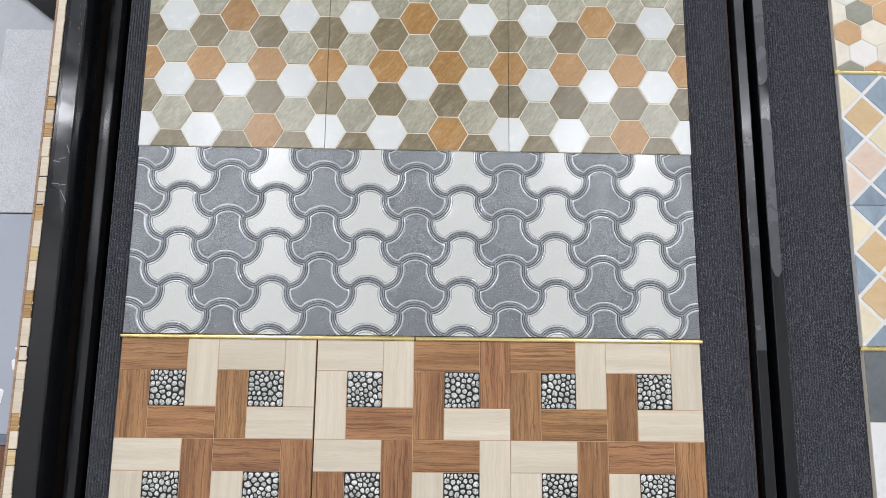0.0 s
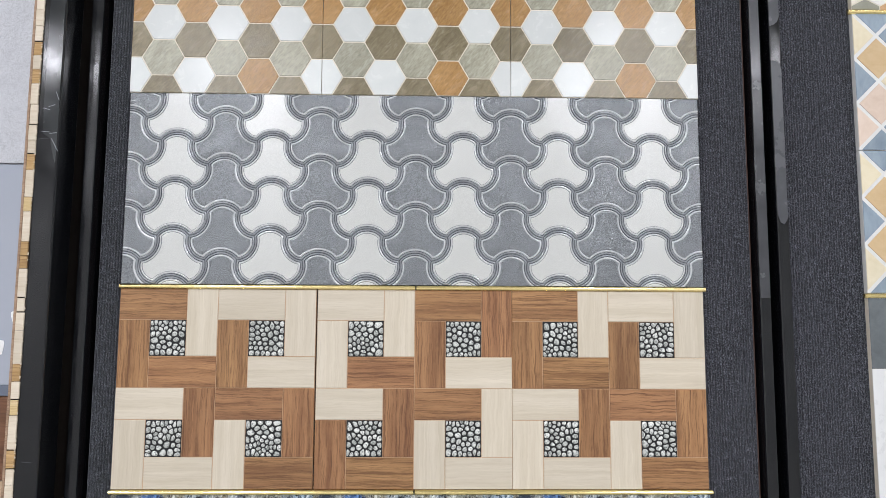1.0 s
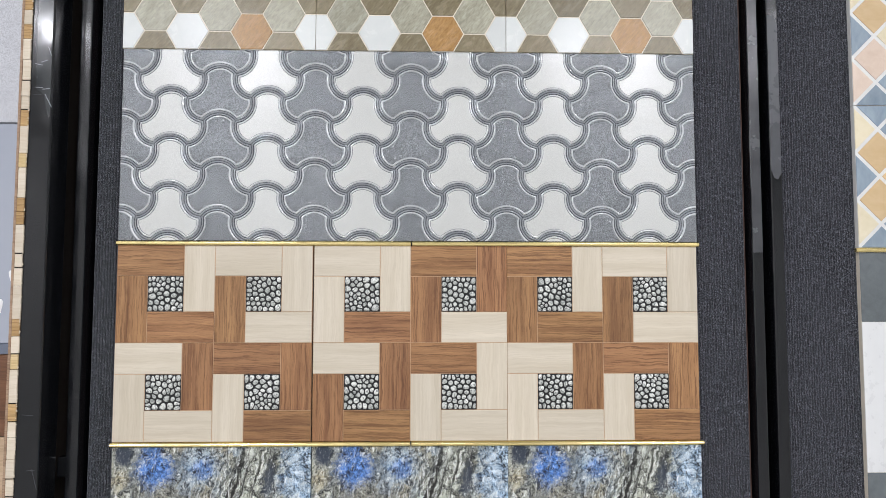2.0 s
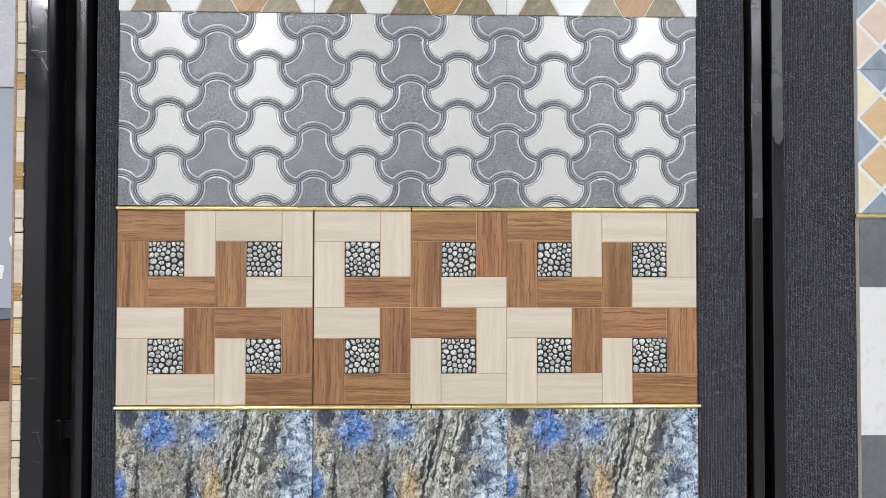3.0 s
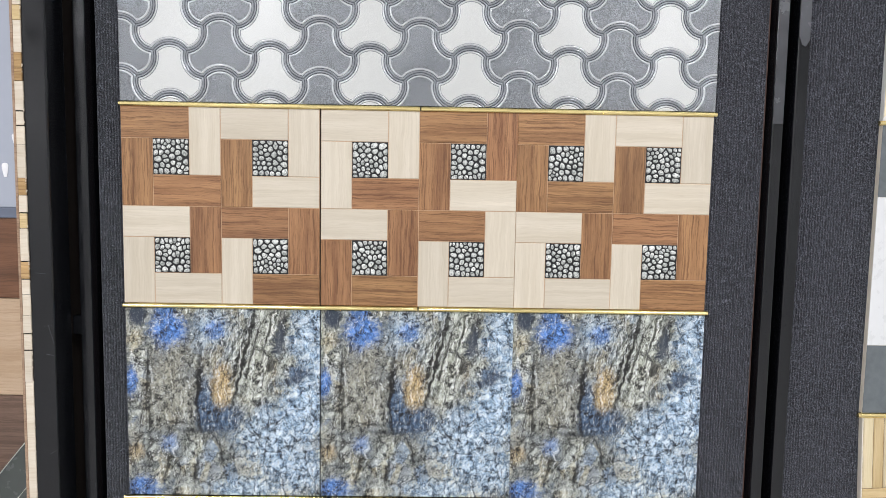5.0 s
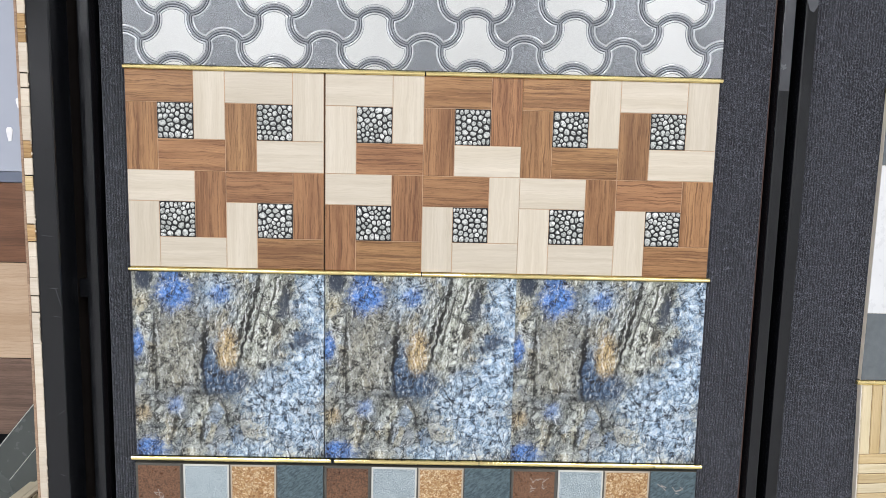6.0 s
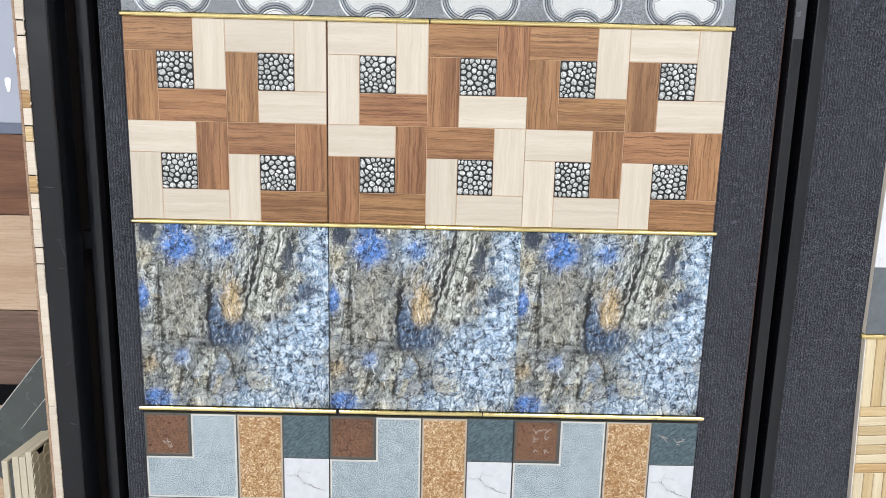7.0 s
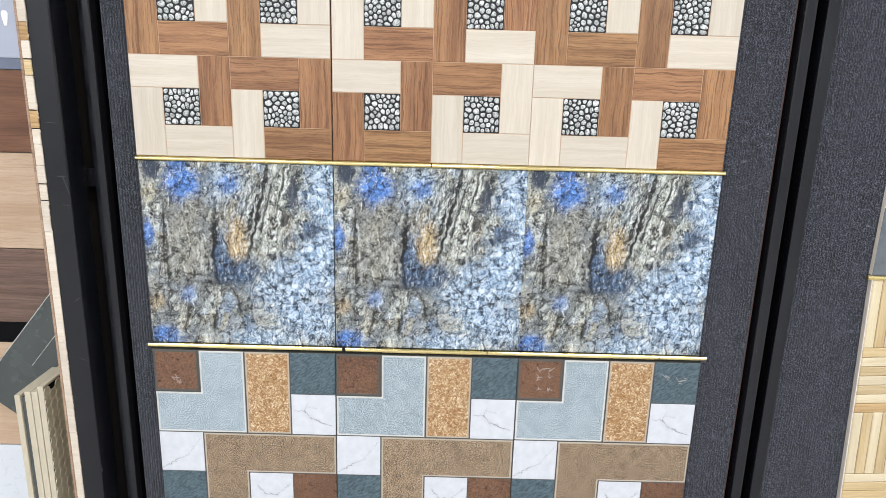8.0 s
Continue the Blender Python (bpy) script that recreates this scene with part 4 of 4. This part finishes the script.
for z, x0 in ((1.909, -0.006), (1.4445, -0.005), (0.9845, -0.006)):
    part("trim_strip", rod(x0, 0.305), GOLD, side, "polished brass trim strip", at=(0, 0.002, z))

# ---- the edge of the panel on the other side, with its bare blockboard core ----
edge = thing("display_panel", (-0.111, -0.05, 0), "display panel seen edge-on with raw blockboard core and black metal strip", "display panel", "tile display panels")
part("metal_strip", bar(-0.0045, 0.0285, 0.0, 0.05, 0.0, TOP + 0.03, 0.0025), TUBE, edge, "scuffed black metal edge strip")
rng = random.Random(21)
ragged = [(0.0265, 2.37), (0.003, 2.37)] + [(0.003 + rng.uniform(0, 0.0012), z) for z in (2.1, 1.95, 1.86, 1.8, 1.75, 1.71)] + [(0.005, 1.677), (0.011, 1.673), (0.016, 1.669), (0.019, 1.655), (0.0225, 1.64), (0.026, 1.632), (0.0265, 1.65)]
part("overlay_sheet", slab(ragged, 0.0001, 0.0006, 0.0002), CLEARFILM, edge, "peeling smoky protective film")
for k in range(22):
    z, x, w = rng.uniform(1.66, 2.0), rng.choice((0.0045, 0.024, 0.02)) + rng.uniform(-0.0015, 0.0015), rng.uniform(0.002, 0.009)
    part("film_crease", slab(rect(-w / 2, -0.0003, w / 2, 0.0003), 0.0, 0.0003, 0.0001), FILM, edge, "pale crease in the film", at=(x, -0.0006, z), turn=(0, 90 + rng.uniform(-10, 10), 0))
for x, z, w, a in ((0.008, 1.715, 0.011, 12), (0.016, 1.72, 0.01, -18), (0.0235, 1.735, 0.014, 70), (0.009, 1.68, 0.012, 4), (0.02, 1.678, 0.011, -8), (0.0235, 1.66, 0.022, 62)):
    part("film_crease", slab(rect(-w / 2, -0.0005, w / 2, 0.0005), 0.0, 0.0003, 0.0001), CREASE, edge, "whitish fold in the film", at=(x, -0.0006, z), turn=(0, a, 0))
for x, z, w, a in ((0.012, 1.199, 0.015, 4), (0.019, 1.121, 0.012, -3), (0.024, 1.108, 0.03, 74), (0.021, 1.078, 0.011, 8), (0.022, 0.93, 0.012, -35), (0.02, 0.83, 0.01, 20), (0.012, 1.67, 0.022, -3)):
    part("scratch", slab(rect(-w / 2, -0.0003, w / 2, 0.0003), 0.0, 0.0002, 0.0001), FILM, edge, "pale scratch", at=(x, -0.0001, z), turn=(0, a, 0))
PINE = [wood("pale_pine_core", lin(208, 195, 174), lin(220, 209, 191), lin(192, 170, 138), 0.7, 0.3), wood("end_grain_core", lin(168, 134, 88), lin(188, 156, 110), lin(128, 94, 58), 0.75, 0.7), wood("yellow_pine_core", lin(204, 178, 128), lin(218, 196, 152), lin(176, 142, 92), 0.7, 0.5)]
PLY = wood("brown_face_veneer", lin(150, 122, 98), lin(178, 150, 124), lin(116, 90, 70), 0.6, 0.5)
# dark brown that shows between the core blocks
GAPBROWN = plain("dark_brown_gap", lin(40, 30, 22), 0.9)
part("face_veneer", bar(-0.0212, -0.0172, 0.0005, 0.16, 0.0, TOP, 0.0006, 1), PLY, edge, "brown veneer face")
part("core_bed", bar(-0.0171, -0.0047, 0.002, 0.16, 0.0, TOP, 0), GAPBROWN, edge)
CUTS = ((2.36, 0), (1.870, 0), (1.844, 0), (1.819, 0), (1.798, 1), (1.776, 0), (1.754, 1), (1.722, 0), (1.690, 0), (1.667, 0), (1.646, 0), (1.622, 1), (1.581, 0), (1.560, 2), (1.515, 0), (1.494, 1), (1.475, 1), (1.432, 0), (1.411, 0),
        (1.385, 0), (1.337, 0), (1.312, 1), (1.286, 0), (1.264, 2), (1.215, 0), (1.189, 1), (1.167, 0), (1.136, 0), (1.108, 0), (1.083, 0), (1.036, 0), (0.858, 0), (0.70, 0), (0.52, 0), (0.3, 0), (0.02, 0))
rng = random.Random(9)
for (z1, k0), (z0, k) in zip(CUTS, CUTS[1:]):
    lo = rng.choice((0.0003, 0.0005, 0.0018)) if z0 > 1.05 else 0.0003
    bm = bar(-0.0168, -0.0054 + rng.uniform(-0.0006, 0.0007), rng.uniform(-0.0008, 0.0006), 0.03, z0 + lo, z1, 0.0006, 1)
    part("core_block", bm, PINE[k], edge, ("bare end-grain wood block" if k == 1 else ""))
SPLINTER = bmesh.new()
for k in range(320):
    z, x = rng.uniform(0.4, 2.2), -0.0042
    w, hh = rng.uniform(0.0006, 0.0022), rng.uniform(0.001, 0.005)
    vs = [SPLINTER.verts.new(p) for p in ((x - 0.0015, -0.0004, z), (x + w, -0.0012, z + hh * 0.4), (x - 0.0012, -0.0006, z + hh), (x - 0.001, 0.001, z + hh * 0.5))]
    for a, b, c in ((0, 1, 2), (0, 3, 1), (1, 3, 2), (0, 2, 3)):
        SPLINTER.faces.new((vs[a], vs[b], vs[c]))
tagged(part("splinter_fringe", SPLINTER, PINE[0], edge, "ragged pale wood splinters along the cut"), kind="stuff")

# ---- the bay behind that panel ----
SPECK = stone("pale_grey_speckled_glaze", lin(196, 198, 204), lin(212, 214, 219), 0.3, 260, 0.5, spots=0.35, speck=600)
BLUEGREY = plain("smooth_blue_grey_glaze", lin(168, 174, 186), 0.18, vary=0.05, scale=12)
CHALKY = plain("white_smear", lin(240, 240, 240), 0.6)
back = thing("sample_board", (0, 0.135, 0), "board holding large grey and wood-look tile samples", "sample board")
BG = plain("grey_board_paint", lin(176, 180, 186), 0.6)
part("board", bar(-0.62, -0.10, 0.012, 0.03, 0.02, 2.42, 0.001), BG, back, "pale grey painted board")
part("speckled_tile", bar(-0.329, -0.1, 0.0, 0.011, 1.6735, 2.026, 0.001), SPECK, back, "pale grey speckled tile")
gt = part("blue_grey_tile", bar(-0.5, -0.1, 0.003, 0.0115, 1.2885, 1.672, 0.001), BLUEGREY, back, "smooth blue-grey tile")
for x, z, w, h2 in ((-0.238, 1.43, 0.006, 0.008), (-0.243, 1.405, 0.005, 0.012), (-0.236, 1.385, 0.004, 0.006), (-0.262, 1.352, 0.005, 0.016)):
    part("paint_smear", slab([(x + w * math.cos(a) * (1 + 0.3 * math.sin(3 * a)), z + h2 * math.sin(a) * (1 + 0.25 * math.cos(2 * a))) for a in [2 * math.pi * k / 14 for k in range(14)]], -0.0028, -0.0022, 0.0002), CHALKY, gt, "white smear")
# shading along the tile's bottom edge, made as a darker band
part("edge_shade_band", bar(-0.5, -0.1, 0.002, 0.0115, 1.270, 1.288, 0.001), plain("blue_grey_edge_shade", lin(104, 112, 128), 0.4), back, "dark blue-grey band for the shading at the tile's bottom edge")
DARKWALNUT = wood("dark_walnut_print", lin(98, 66, 46), lin(124, 86, 62), lin(76, 50, 34), 0.35, 0.4)
BIRCH = wood("pale_birch_print", lin(184, 156, 126), lin(200, 174, 146), lin(168, 138, 108), 0.4, 0.4)
UMBER = wood("umber_wood_print", lin(96, 76, 64), lin(124, 100, 86), lin(74, 58, 48), 0.25, 0.5)
for nm, z0, z1, m, lb in (("walnut_tile", 1.13, 1.269, DARKWALNUT, "dark walnut-look tile"), ("birch_tile", 0.957, 1.129, BIRCH, "pale birch-look tile"), ("umber_tile", 0.815, 0.956, UMBER, "umber wood-look tile")):
    part(nm, bar(-0.5, -0.1, 0.003, 0.0115, z0 + 0.0005, z1, 0.0008), m, back, lb)
# black strip between the umber and lower birch tiles
part("black_strip", bar(-0.5, -0.1, 0.0025, 0.0115, 0.775, 0.8145, 0.001), VOID, back, "black strip below the umber tile")
part("birch_tile", bar(-0.5, -0.1, 0.002, 0.0115, 0.562, 0.7745, 0.001), BIRCH, back, "pale birch-look tile")
part("white_tile", bar(-0.6, -0.1, 0.001, 0.0115, 0.25, 0.56, 0.001), plain("white_speckled_glaze", lin(208, 212, 214), 0.3, vary=0.05), back, "pale speckled tile")
part("dark_wedge", slab([(-0.315, 2.10), (-0.1, 1.935), (-0.1, 2.3), (-0.315, 2.3)], 0.0002, 0.006, 0.0005), TUBE, back, "black corner plate", at=(0, 0.006, 0))

# slate of the leaning slab; also darkens the gap in the tile stack
SLATE = plain("dark_green_slate_and_gap_shade", lin(70, 75, 72), 0.25, vary=0.2, scale=18)
leaning = thing("leaning_slab", (-0.308, 0.105, 0.780), "dark green slate tile leaning askew against the board", "tile")
# a thin pale line along the upper edge of each slab
part("slab_edge", bar(-0.11, 0.2, -0.0005, 0.009, 0.0005, 0.0018, 0), RIM, leaning, "thin pale line along the slab edge", turn=(0, -51, 0))
part("slab_edge", bar(0.0, 0.2, -0.0085, -0.001, -0.0512, -0.0502, 0), RIM, leaning, "thin pale line along the slab edge", turn=(0, -51, 0))
part("slab", bar(-0.11, 0.2, 0.0, 0.009, -0.5, 0.0, 0.001), SLATE, leaning, turn=(0, -51, 0))
part("slab", bar(0.0, 0.2, -0.008, -0.001, -0.4, -0.0516, 0.001), SLATE, leaning, turn=(0, -51, 0))

HONEY = stone("pale_olive_honeycomb", lin(168, 162, 132), lin(194, 188, 160), 0.4, 90, 0.3)
# beige ceramic, darkened in its colour for the panel's shade on the stack
STACKED = plain("shaded_beige_ceramic_body", lin(190, 180, 156), 0.6)
for x, z, w, m in ((-0.2335, 0.746, 0.0095, 0), (-0.216, 0.753, 0.0105, 0), (-0.2045, 0.753, 0.0105, 0), (-0.193, 0.763, 0.0095, 1)):
    st = thing("stack_piece", (x, -0.015, 0.02), "cream ceramic tile standing on edge in a stack" + (", honeycomb face showing" if m else ""), "tile", "tiles stacked on edge")
    body = part("ceramic_body", bar(0, w, 0, 0.12, 0, z - 0.02, 0.001), STACKED, st)
    if m:
        # plain black plate over the whole face, under the cells
        part("cell_backing", bar(w + 0.0002, w + 0.0006, 0.001, 0.119, 0.0, z - 0.024, 0), VOID, body, "black plate behind the honeycomb cells")
        for j in range(13):
            for i in range(5 + (j * 7 % 3 == 0) - (j * 5 % 4 == 1)):
                cy, cz = 0.008 + 0.0165 * i, z - 0.034 - 0.019 * j - (0.0095 if i % 2 else 0)
                bm = bmesh.new()
                loops = [[bm.verts.new((w + h3, cy + r * math.cos(a), cz + r * math.sin(a))) for a in [math.pi / 3 * q for q in range(6)]] for r, h3 in ((0.0109, 0.0006), (0.0107, 0.0018), (0.0088, 0.0018), (0.0084, 0.0011))]
                for k3 in range(3):
                    for q in range(6):
                        bm.faces.new((loops[k3][q], loops[k3][(q + 1) % 6], loops[k3 + 1][(q + 1) % 6], loops[k3 + 1][q]))
                bm.faces.new(loops[3]).material_index = 1
                part("honeycomb_cell", bm, [STACKED, HONEY], body)
# added dark filler: the shadow between two stacked tiles as a solid piece
st = thing("stack_piece", (-0.2232, -0.012, 0.02), "added dark filler for the shadow gap between cream tiles", "tile", "tiles stacked on edge")
part("ceramic_body", bar(0, 0.0064, 0, 0.12, 0, 0.722, 0.001), SLATE, st)
